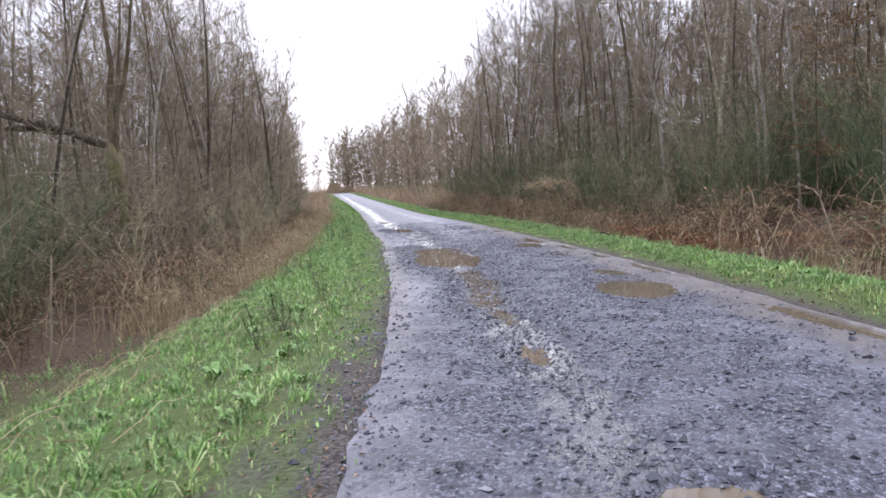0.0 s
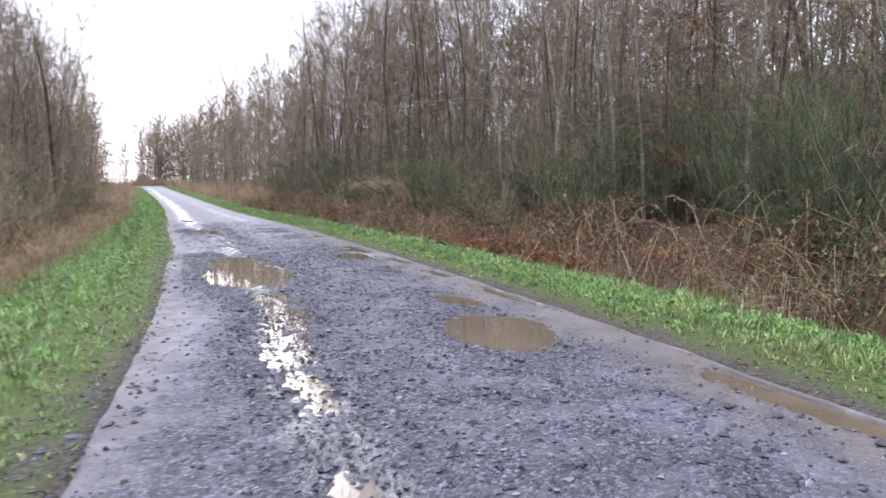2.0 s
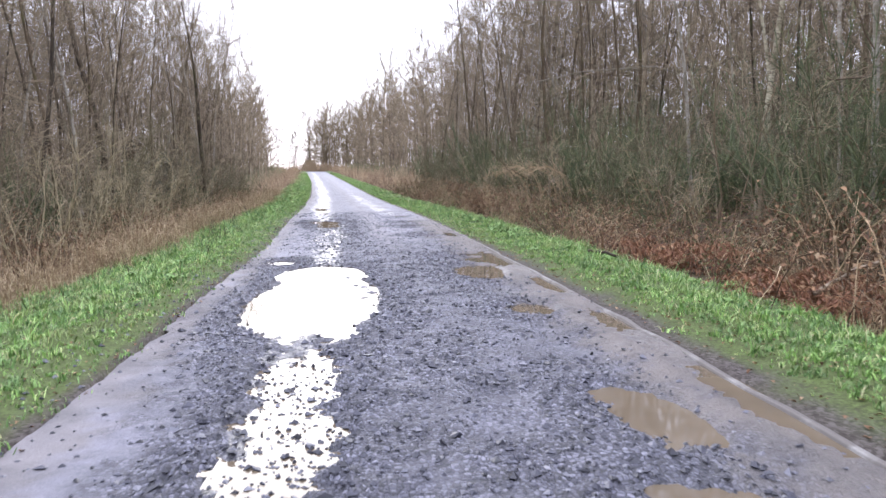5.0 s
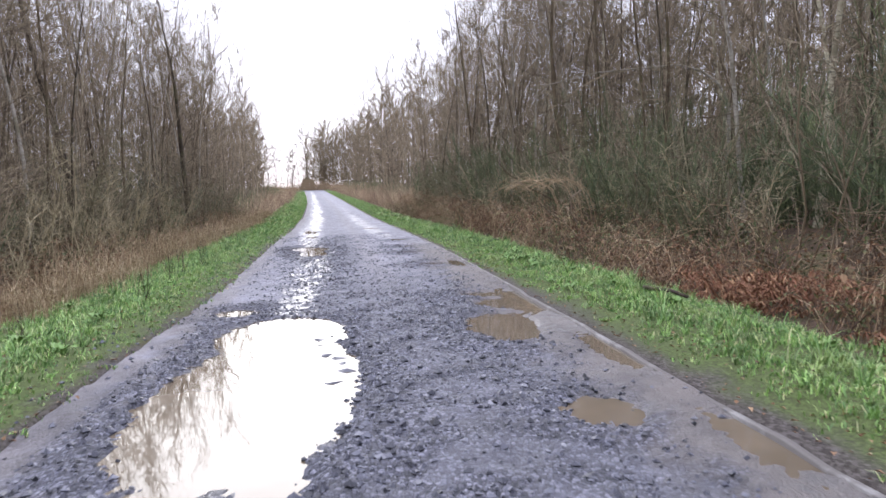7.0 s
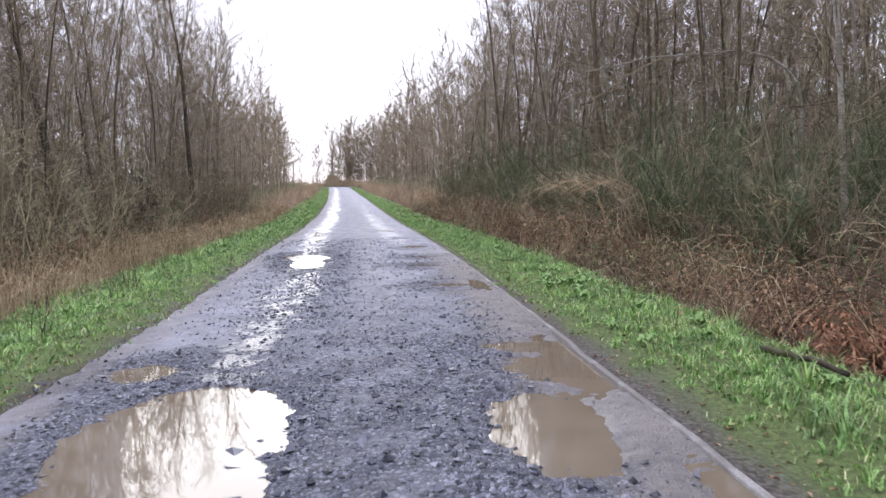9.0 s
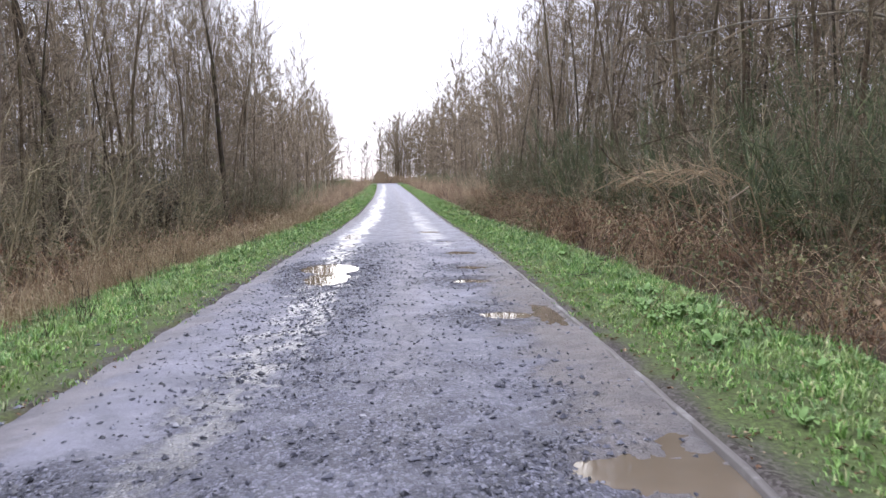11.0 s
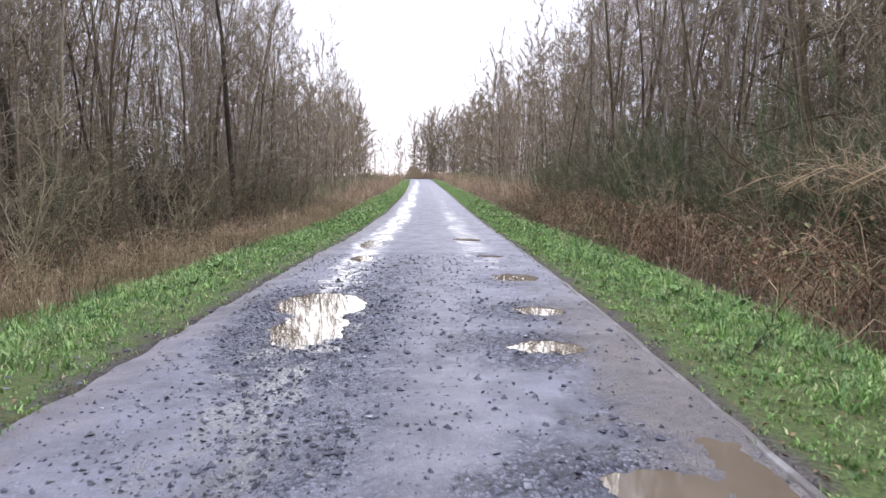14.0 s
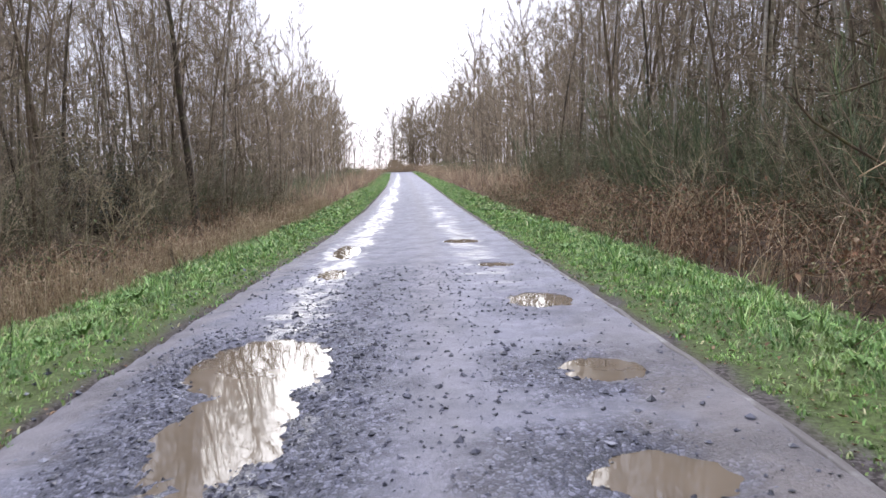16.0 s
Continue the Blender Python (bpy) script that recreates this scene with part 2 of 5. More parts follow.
# pools of rain water: groups of (x, y, half width, half length, turn in degrees)
POOLS = [
    [(0.36, 16.9, 0.76, 2.15, 2), (0.17, 19.1, 0.66, 1.15, 4), (0.62, 14.9, 0.34, 0.9, -6)],
    [(2.9, 10.4, 0.55, 1.02, -4)],
    [(3.02, 12.35, 0.24, 0.5, 10), (2.86, 12.75, 0.14, 0.2, 0)],
    [(3.98, 7.1, 0.16, 1.15, 7)],
    [(2.56, 19.15, 0.42, 0.8, 0), (2.72, 20.75, 0.34, 0.42, 0), (3.04, 20.2, 0.2, 1.75, 5.5), (2.6, 21.6, 0.36, 0.24, 0)],
    [(2.87, 15.98, 0.28, 0.3, 0)],
    [(3.34, 17.6, 0.13, 0.8, 5)],
    [(3.58, 14.7, 0.19, 0.95, 6)],
    [(3.78, 12.5, 0.16, 0.9, 6)],
    [(-0.72, 20.76, 0.25, 0.3, 0)],
    [(1.95, 26.3, 0.28, 0.24, 0), (2.42, 26.35, 0.14, 0.6, 6)],
    [(-1.02, 30.25, 0.36, 0.95, 8), (-1.3, 31.75, 0.55, 0.95, 10)],
    [(1.48, 29.44, 0.32, 0.28, 0)],
    [(1.42, 31.4, 0.31, 0.29, 0)],
    [(1.1, 34.5, 0.37, 0.5, 0)],
    [(0.70, 13.3, 0.28, 0.8, 4), (0.82, 11.7, 0.26, 0.9, -6), (0.74, 10.2, 0.24, 0.8, 0), (0.84, 8.8, 0.13, 0.8, 3), (0.72, 12.5, 0.2, 0.5, 0)],
    [(0.9, 6.6, 0.1, 0.35, 0)],
    [(1.28, 3.3, 0.3, 0.24, 0)],
    [(-2.05, 37.4, 0.2, 0.6, 10)],
    [(-2.6, 41.0, 0.25, 1.3, 9)],
    [(-0.3, 42.5, 0.4, 0.6, 5)],
    [(0.55, 38.0, 0.3, 0.35, 0)],
]


def pool_distance(pool, x, y):
    d = np.full(np.shape(x), 9.0)
    for cx, cy, rx, ry, turn in pool:
        a = radians(turn)
        u, v = (x - cx) * math.cos(a) + (y - cy) * math.sin(a), -(x - cx) * math.sin(a) + (y - cy) * math.cos(a)
        q = np.sqrt((u / rx) ** 2 + (v / ry) ** 2)
        d = np.minimum(d, (q - 1) * min(rx, ry))
    rough = min(1.0, 3.2 * max(min(p[2], p[3]) for p in pool)) * (2.1 if len(pool) > 4 else 1.0)
    return d + rough * (0.05 * waves(x, y, 0.55, 11) + 0.02 * waves(x, y, 0.16, 12))


FILM = next(p for p in POOLS if len(p) > 4)


def pool_level(pool):
    return min(float(road_base(cx - rx * 0.5, cy)) for cx, cy, rx, ry, _ in pool) - 0.014


def road_height(x, y):
    z = road_base(x, y)
    l, r = x - edge(LEFT, y), edge(RIGHT, y) - x
    z = z + 0.012 * waves(x, y, 1.1, 21) + 0.005 * waves(x, y, 0.3, 22)
    z = z - 0.03 * np.exp(-((l - 1.35) / 0.4) ** 2) - 0.02 * np.exp(-((r - 0.8) / 0.4) ** 2) - 0.02 * smooth(0.3, 0, l)
    for pool in POOLS:
        cy = sum(p[1] for p in pool) / len(pool)
        near = np.abs(y - cy) < 6.5
        if not near.any():
            continue
        d = pool_distance(pool, x[near], y[near])
        w = smooth(0.42, 0.02, d)
        bed = pool_level(pool) - 0.008 + (0.021 if pool is FILM else 0.012) * waves(x[near], y[near], 0.22, 24) + np.clip(d, -0.09, 0.2) * 0.33
        z[near] = z[near] * (1 - w) + bed * w
    return z


# ---------------------------------------------------------------- mesh helpers
def fast_mesh(name, verts, faces, mat=None, flat=False):
    """A mesh from arrays: verts (n, 3), faces a list of (m, 3) or (m, 4) arrays."""
    me = bpy.data.meshes.new(name)
    verts = np.asarray(verts, np.float32)
    faces = [np.asarray(f, np.int32) for f in faces if len(f)]
    me.vertices.add(len(verts))
    me.vertices.foreach_set("co", verts.ravel())
    size = np.concatenate([np.full(len(f), f.shape[1], np.int32) for f in faces])
    me.loops.add(int(size.sum()))
    me.polygons.add(len(size))
    me.loops.foreach_set("vertex_index", np.concatenate([f.ravel() for f in faces]))
    me.polygons.foreach_set("loop_start", np.concatenate(([0], np.cumsum(size)[:-1])).astype(np.int32))
    me.polygons.foreach_set("use_smooth", np.full(len(size), not flat))
    me.update(calc_edges=True)
    if mat:
        me.materials.append(mat)
    return me


def put_attr(me, name, values):
    me.attributes.new(name, "FLOAT", "POINT").data.foreach_set("value", np.asarray(values, np.float32).ravel())


def grid_faces(rows, cols):
    i = np.arange(rows * cols).reshape(rows, cols)
    return np.stack((i[:-1, :-1], i[:-1, 1:], i[1:, 1:], i[1:, :-1]), -1).reshape(-1, 4)


class Strands:
    """Gathers tapered tubes, blades and leaves into one mesh."""

    def __init__(self):
        self.v, self.f3, self.f4, self.n = [], [], [], 0

    def add(self, v, f3=None, f4=None):
        if f3 is not None:
            self.f3.append(np.asarray(f3) + self.n)
        if f4 is not None:
            self.f4.append(np.asarray(f4) + self.n)
        self.v.append(np.asarray(v, float))
        self.n += len(v)

    def spike(self, p, q, radius):
        """A thin three-sided cone from p to q."""
        d = q - p
        u = np.cross(d, (0.31, 0.52, 0.79))
        u *= radius / (math.sqrt(u @ u) + 1e-9)
        w = np.cross(d, u)
        w *= radius / (math.sqrt(w @ w) + 1e-9)
        self.add((p + u, p - 0.5 * u + 0.866 * w, p - 0.5 * u - 0.866 * w, q), f3=((0, 1, 3), (1, 2, 3), (2, 0, 3)))

    def tube(self, pts, radii, sides=3):
        pts, radii = np.asarray(pts, float), np.asarray(radii, float)
        k = len(pts)
        d = np.gradient(pts, axis=0)
        d /= np.linalg.norm(d, axis=1, keepdims=True) + 1e-9
        ref = np.array((0.31, 0.22, 0.92)) if abs(d[0, 2]) < 0.8 else np.array((0.93, 0.2, 0.3))
        u = np.cross(d, ref)
        u /= np.linalg.norm(u, axis=1, keepdims=True) + 1e-9
        w = np.cross(d, u)
        a = np.arange(sides) * 2 * math.pi / sides
        ring = pts[:, None] + radii[:, None, None] * (np.cos(a)[None, :, None] * u[:, None] + np.sin(a)[None, :, None] * w[:, None])
        i = np.arange(k * sides).reshape(k, sides)
        j = np.roll(i, -1, 1)
        self.add(ring.reshape(-1, 3), f4=np.stack((i[:-1], j[:-1], j[1:], i[1:]), -1).reshape(-1, 4))

    def leaf(self, at, way, length, width, fold=0.25):
        way = np.asarray(way, float) / (np.linalg.norm(way) + 1e-9)
        side = np.cross(way, (0.1, 0.2, 1))
        side /= np.linalg.norm(side) + 1e-9
        up = np.cross(side, way)
        at = np.asarray(at, float)
        p = [at, at + way * length * 0.45 + side * width / 2 + up * fold * width, at + way * length * 0.45 - up * fold * width * 0.3,
             at + way * length * 0.45 - side * width / 2 + up * fold * width, at + way * length - up * fold * length * 0.5]
        self.add(p, f3=[(0, 2, 1), (0, 3, 2), (1, 2, 4), (2, 3, 4)])

    def mesh(self, name, mat, flat=False):
        faces = [np.concatenate(f) for f in (self.f3, self.f4) if f]
        return fast_mesh(name, np.concatenate(self.v), faces, mat, flat)


def part(name, me, parent, label=""):
    ob = new(name, me)
    ob.parent = parent
    return tagged(ob, label)


def thing(name, label, category, group="", kind=""):
    return tagged(new(name), label, category, group, kind)


def unit(v):
    v = np.asarray(v, float)
    return v / (np.linalg.norm(v) + 1e-9)


def bent(r, start, way, length, k, bend=0.25, lift=0.0):
    """A wandering line of k points."""
    pts, p, d = [np.asarray(start, float)], np.asarray(start, float), unit(way)
    for _ in range(k - 1):
        d = unit(d + r.normal(0, bend, 3) / math.sqrt(k) + np.array((0, 0, lift / k)))
        p = p + d * length / (k - 1)
        pts.append(p)
    return np.array(pts)


# ---------------------------------------------------------------- the ground, the road, the verges
def build_ground():
    ys = np.concatenate(([-3000, -900, -300, -120, -60, -30, -18], np.arange(-10, 48, 0.35), np.arange(48, 120, 1.2), np.arange(120, 240, 4), [260, 300, 400, 700, 1500, 3500]))
    us = np.concatenate(([-3000, -900, -300, -120, -70, -60, -52, -45, -38, -32, -25, -20], np.arange(-17, -6.5, 0.7), np.arange(-6.5, 6.5, 0.14), np.arange(6.5, 17, 0.7), [20, 25, 32, 38, 45, 52, 60, 70, 120, 300, 900, 3000]))
    Y, U = np.meshgrid(ys, us, indexing="ij")
    yc = np.clip(Y, -40, 230)
    X = (edge(LEFT, yc) + edge(RIGHT, yc)) / 2 + U
    Z = land(X, np.clip(Y, -60, 260))
    me = fast_mesh("ground", np.stack((X, Y, Z), -1).reshape(-1, 3), [grid_faces(len(ys), len(us))], ground_material())
    l, r = edge(LEFT, Y) - X, X - edge(RIGHT, Y)
    rag = 0.25 * waves(X, Y, 0.9, 31) + 0.12 * waves(X, Y, 0.3, 32)
    grass = smooth(3.1, 2.4, l + rag - 1.5 * smooth(15, 9, Y)) * smooth(-0.1, 0.2, l) + smooth(2.4, 1.8, r + rag) * smooth(-0.1, 0.2, r)
    mud = smooth(0.25 + 0.25 * smooth(26, 20, Y), 0.08, r + rag * 0.5) * smooth(-0.2, 0, r) + smooth(0.22 + 0.6 * smooth(12, 5, Y), 0.02, l + rag * (0.5 + smooth(12, 5, Y))) * smooth(-0.3, -0.1, l)
    put_attr(me, "grass", np.clip(grass, 0, 1))
    put_attr(me, "mud", np.clip(mud, 0, 1))
    tagged(new("ground", me), "grassy verges and brown leaf litter under the wood", "ground", kind="structure")


def build_road():
    ys = np.concatenate((np.arange(-30, 0, 1.0), np.arange(0, 3, 0.1), np.arange(3, 24, 0.055), np.arange(24, 42, 0.075), np.arange(42, 60, 0.3), np.arange(60, 200, 2.0)))
    s = np.linspace(0, 1, 74)
    Y, S = np.meshgrid(ys, s, indexing="ij")
    wob = 0.08 * waves(Y * 0, Y, 2.2, 41) + 0.04 * waves(Y * 0, Y, 0.6, 42)
    a, b = edge(LEFT, Y) - 0.12 + wob, edge(RIGHT, Y)
    X = a + (b - a) * S
    Z = road_height(X.ravel(), Y.ravel()).reshape(X.shape)
    me = fast_mesh("road", np.stack((X, Y, Z), -1).reshape(-1, 3), [grid_faces(len(ys), len(s))], road_material())
    l, r = X - edge(LEFT, Y), edge(RIGHT, Y) - X
    rag = waves(X, Y, 0.8, 51) * 0.5 + waves(X, Y, 0.25, 52) * 0.35
    pools = np.full(X.shape, 9.0)
    for pool in POOLS:
        pools = np.minimum(pools, pool_distance(pool, X, Y))
    track = np.exp(-((l - 1.35 + 0.5 * smooth(31, 41, Y) * smooth(150, 110, Y) - 0.12 * waves(Y * 0, Y, 6, 53)) / (0.34 + 0.24 * smooth(20, 25, Y) + 0.1 * smooth(32, 40, Y))) ** 2)
    right = np.exp(-((r - 1.0) / 0.5) ** 2) * smooth(33, 38, Y) * smooth(90, 60, Y)
    wet = smooth(0.42, 0.7, track * (0.66 + 0.6 * rag)) + 0.25 * track + smooth(0.3, 0.6, right * (0.55 + 0.8 * waves(X * 0.35, Y, 0.7, 54)))
    wet = np.clip(wet * (1 - 0.25 * smooth(32, 36, Y)), 0, 1)
    hollow = np.exp(-((X - 1.0 + 0.22 * smooth(5.5, 9, Y)) / 0.36) ** 2) * smooth(13, 8, Y)
    wet = np.maximum(wet, smooth(0.25, 0.75, hollow * (0.85 + 0.5 * rag)))
    wet = np.maximum(wet * 0.85 + 0.12, 0.6 * smooth(0.14, 0.0, pools))
    mid = (l + r) / 2
    gravel = smooth(30, 20, Y) * smooth(-0.3 + smooth(7, 13, Y), 0.5 + 0.7 * smooth(7, 13, Y), l + 0.3 * rag) * smooth(0.5, 1.1, r + 0.3 * rag)
    gravel = gravel * (0.72 + 0.28 * smooth(0.25, 0.6, 0.5 + 0.5 * waves(X, Y, 1.3, 71)))
    gravel = np.maximum(gravel, np.exp(-((l - 1.9) / 0.6) ** 2) * smooth(20, 24, Y) * smooth(44, 34, Y) * (0.75 + 0.5 * rag))
    gravel = np.maximum(gravel, smooth(0.9, 0.3, pools + 0.3 * rag) * smooth(36, 30, Y))
    gravel = np.maximum(gravel, 0.35 * smooth(22, 27, Y) * smooth(3.0, 1.8, l) * (0.7 + 0.6 * rag))
    lane = np.exp(-((l - mid * 1.18) / 0.28) ** 2) * smooth(20, 26, Y)
    mud = smooth(0.95, 0.25, r + 0.35 * rag) * smooth(36, 28, Y) + (0.6 - 0.35 * smooth(9, 6, Y)) * smooth(0.5, 0.1, l + 0.3 * rag) + 0.25 * lane
    put_attr(me, "wet", wet), put_attr(me, "gravel", np.clip(gravel, 0, 1)), put_attr(me, "mud", np.clip(mud, 0, 1))
    tagged(new("road", me), "wet potholed gravel track with worn wheel lines", "road", kind="structure")


def build_pools():
    mat = water_material()
    for pool in POOLS:
        x0, x1 = min(p[0] - p[2] for p in pool) - 0.3, max(p[0] + p[2] for p in pool) + 0.3
        y0, y1 = min(p[1] - p[3] for p in pool) - 0.35, max(p[1] + p[3] for p in pool) + 0.35
        xs, ys = np.arange(x0, x1, 0.08), np.arange(y0, y1, 0.08)
        Y, X = np.meshgrid(ys, xs, indexing="ij")
        d = pool_distance(pool, X, Y)
        f = grid_faces(len(ys), len(xs))
        f = f[(d.ravel()[f] < 0.13).all(1)]
        if not len(f):
            continue
        used, back = np.unique(f, return_inverse=True)
        v = np.stack((X, Y, np.full(X.shape, pool_level(pool))), -1).reshape(-1, 3)[used]
        tagged(new("puddle", fast_mesh("puddle", v, [back.reshape(-1, 4)], mat)), "shallow puddle of brown muddy rain water in the road", "puddle", "puddles on the road")


def build_kerb():
    ys = np.concatenate((np.arange(-20, 50, 0.4), np.arange(50, 200, 4)))
    c = edge(RIGHT, ys)
    wob = 0.010 * waves(ys * 0, ys, 1.7, 61)
    z = road_base(c, ys)
    V = []
    for dx, dz in ((-0.008, -0.3), (-0.004, 0.004), (0.008, 0.010), (0.046, 0.009), (0.055, 0.0), (0.058, -0.3)):
        V.append(np.stack((c + dx + wob, ys, z + dz + wob * 0.9), -1))
    V = np.stack(V, 1)
    me = fast_mesh("concrete_edging", V.reshape(-1, 3), [grid_faces(len(ys), 6)], kerb_material())
    tagged(new("concrete_edging", me), "narrow worn concrete edging flush with the road", "kerb", kind="structure")


build_ground()
build_road()
build_pools()
build_kerb()


def stone_shapes(r, count):
    """Broken stones: eight-faced, squashed and skewed."""
    base = np.array(((1, 0, 0), (-1, 0, 0), (0, 1, 0), (0, -1, 0), (0, 0, 1), (0, 0, -1)), float)
    v = base[None] * r.uniform(0.55, 1.25, (count, 6, 1)) + r.normal(0, 0.2, (count, 6, 3))
    v[:, :, 2] *= 0.62
    return v, np.array(((0, 2, 4), (2, 1, 4), (1, 3, 4), (3, 0, 4), (2, 0, 5), (1, 2, 5), (3, 1, 5), (0, 3, 5)))


def build_gravel():
    r = np.random.default_rng(17)
    n = 110000
    y = np.where(r.random(n) < 0.52, r.uniform(2.4, 23, n), r.uniform(23, 38, n))
    s = r.random(n) * 1.14 - 0.14
    x = edge(LEFT, y) + (edge(RIGHT, y) - edge(LEFT, y)) * s
    l, q = x - edge(LEFT, y), edge(RIGHT, y) - x
    pools = np.full(n, 9.0)
    for pool in POOLS:
        pools = np.minimum(pools, pool_distance(pool, x, y))
    patch = 0.5 + 0.5 * waves(x, y, 1.3, 71)
    keep = smooth(26, 19, y) * (0.5 * smooth(10, 5, y) + smooth(0.45, 1.3, l)).clip(0, 1) * smooth(0.3, 1.1, q) * (0.28 + 0.85 * np.abs(patch) ** 2.1)
    keep = np.maximum(keep, 0.85 * np.exp(-((l - 1.55) / 0.75) ** 2) * smooth(20, 24, y) * smooth(40, 32, y) * (0.35 + 0.65 * patch))
    keep = np.maximum(keep, 0.16 * smooth(20, 24, y) * smooth(0.9, 1.6, q))
    keep = np.maximum(keep, 0.9 * smooth(0.75, 0.1, pools) * smooth(36, 33, y) * smooth(0.3, 0.8, q) * (1 - 0.6 * smooth(23, 26, y) * smooth(2.4, 1.9, q)))
    keep = np.maximum(keep, 0.07 + 0.09 * smooth(22, 26, y) * smooth(2.6, 1.6, l))
    keep = np.where(l < 0.25, 0.3 * smooth(-0.55, 0.1, l) * smooth(14, 5, y) + 0.05, keep)
    keep = keep * np.where(y < 13.8, 0.55 + 0.45 * smooth(-0.06, 0.03, pools), 0.1 + 0.9 * smooth(-0.02, 0.03, pools))
    ok = r.random(n) < keep
    x, y = x[ok], y[ok]
    n = len(x)
    size = np.clip(np.exp(r.normal(-4.36, 0.48, n)), 0.005, 0.04) * np.where(y > 22, 0.92, 1)
    v, f = stone_shapes(r, n)
    a = r.uniform(0, 6.283, n)
    c, t = np.cos(a)[:, None], np.sin(a)[:, None]
    z = np.maximum(road_height(x, y), land(x, y))
    shallow = (pool_distance(FILM, x, y) < 0.02) & (y < 14)
    z = np.where(shallow, np.maximum(z, pool_level(FILM) - size * 0.05), z)
    X = (v[..., 0] * c - v[..., 1] * t) * size[:, None] + x[:, None]
    Y = (v[..., 0] * t + v[..., 1] * c) * size[:, None] + y[:, None]
    Z = v[..., 2] * size[:, None] + (z + size * 0.22)[:, None]
    F = (np.arange(n) * 6)[:, None, None] + f[None]
    mat = stone_material()
    tagged(new("gravel", fast_mesh("gravel", np.stack((X, Y, Z), -1).reshape(-1, 3), [F.reshape(-1, 3)], mat, True)), "loose dark blue-grey crushed stone on the road", "gravel", kind="stuff")
    shapes = []
    for i in range(8):
        v, f = stone_shapes(r, 1)
        me = fast_mesh("stone", v[0], [f], mat, True)
        shapes.append(me)
    for i, (xx, yy) in enumerate(((0.62, 18.61), (0.76, 18.13), (0.59, 18.87), (0.71, 19.05), (0.86, 17.98), (0.93, 17.8), (0.88, 18.6), (0.98, 17.5), (0.9, 17.1), (0.8, 18.75))):
        ob = new("stone", shapes[i % 8])
        ob.parent = bpy.data.objects["road"]
        k = 0.05 + 0.012 * (i % 3)
        ob.matrix_basis = pose(xx, yy, pool_level(POOLS[0]) - 0.006, 0, 0, 50 * i) @ Matrix.Diagonal((k * 1.5, k, k * 0.6, 1))
    for i in range(170):
        yy = r.uniform(3.2, 33)
        xx = float(edge(LEFT, yy) + (edge(RIGHT, yy) - edge(LEFT, yy)) * r.uniform(0.14, 0.9))
        k = r.uniform(0.02, 0.036)
        ob = new("stone", shapes[i % 8])
        ob.parent = bpy.data.objects["road"]
        ob.matrix_basis = pose(xx, yy, float(road_height(np.array([xx]), np.array([yy]))[0]) + k * 0.25, 0, 0, r.uniform(0, 360)) @ Matrix.Scale(k, 4)


build_gravel()


def blades(r, x, y, z, height, width, lean):
    """Bent tapering grass blades, as arrays."""
    n = len(x)
    a, b = r.uniform(0, 6.283, n), r.uniform(0, 6.283, n)
    sx, sy = np.cos(a) * width / 2, np.sin(a) * width / 2
    dx, dy = np.cos(b) * lean * height, np.sin(b) * lean * height
    P = np.stack((np.stack((x - sx, y - sy, z - 0.01), -1), np.stack((x + sx, y + sy, z - 0.01), -1),
                  np.stack((x + sx * 0.8 + dx * 0.35, y + sy * 0.8 + dy * 0.35, z + height * 0.55), -1),
                  np.stack((x - sx * 0.8 + dx * 0.35, y - sy * 0.8 + dy * 0.35, z + height * 0.55), -1),
                  np.stack((x + dx, y + dy, z + height * (1 - 0.35 * lean)), -1)), 1)
    i = np.arange(n)[:, None] * 5
    return P.reshape(-1, 3), [i + np.array((0, 1, 2, 3)), i + np.array((3, 2, 4))]


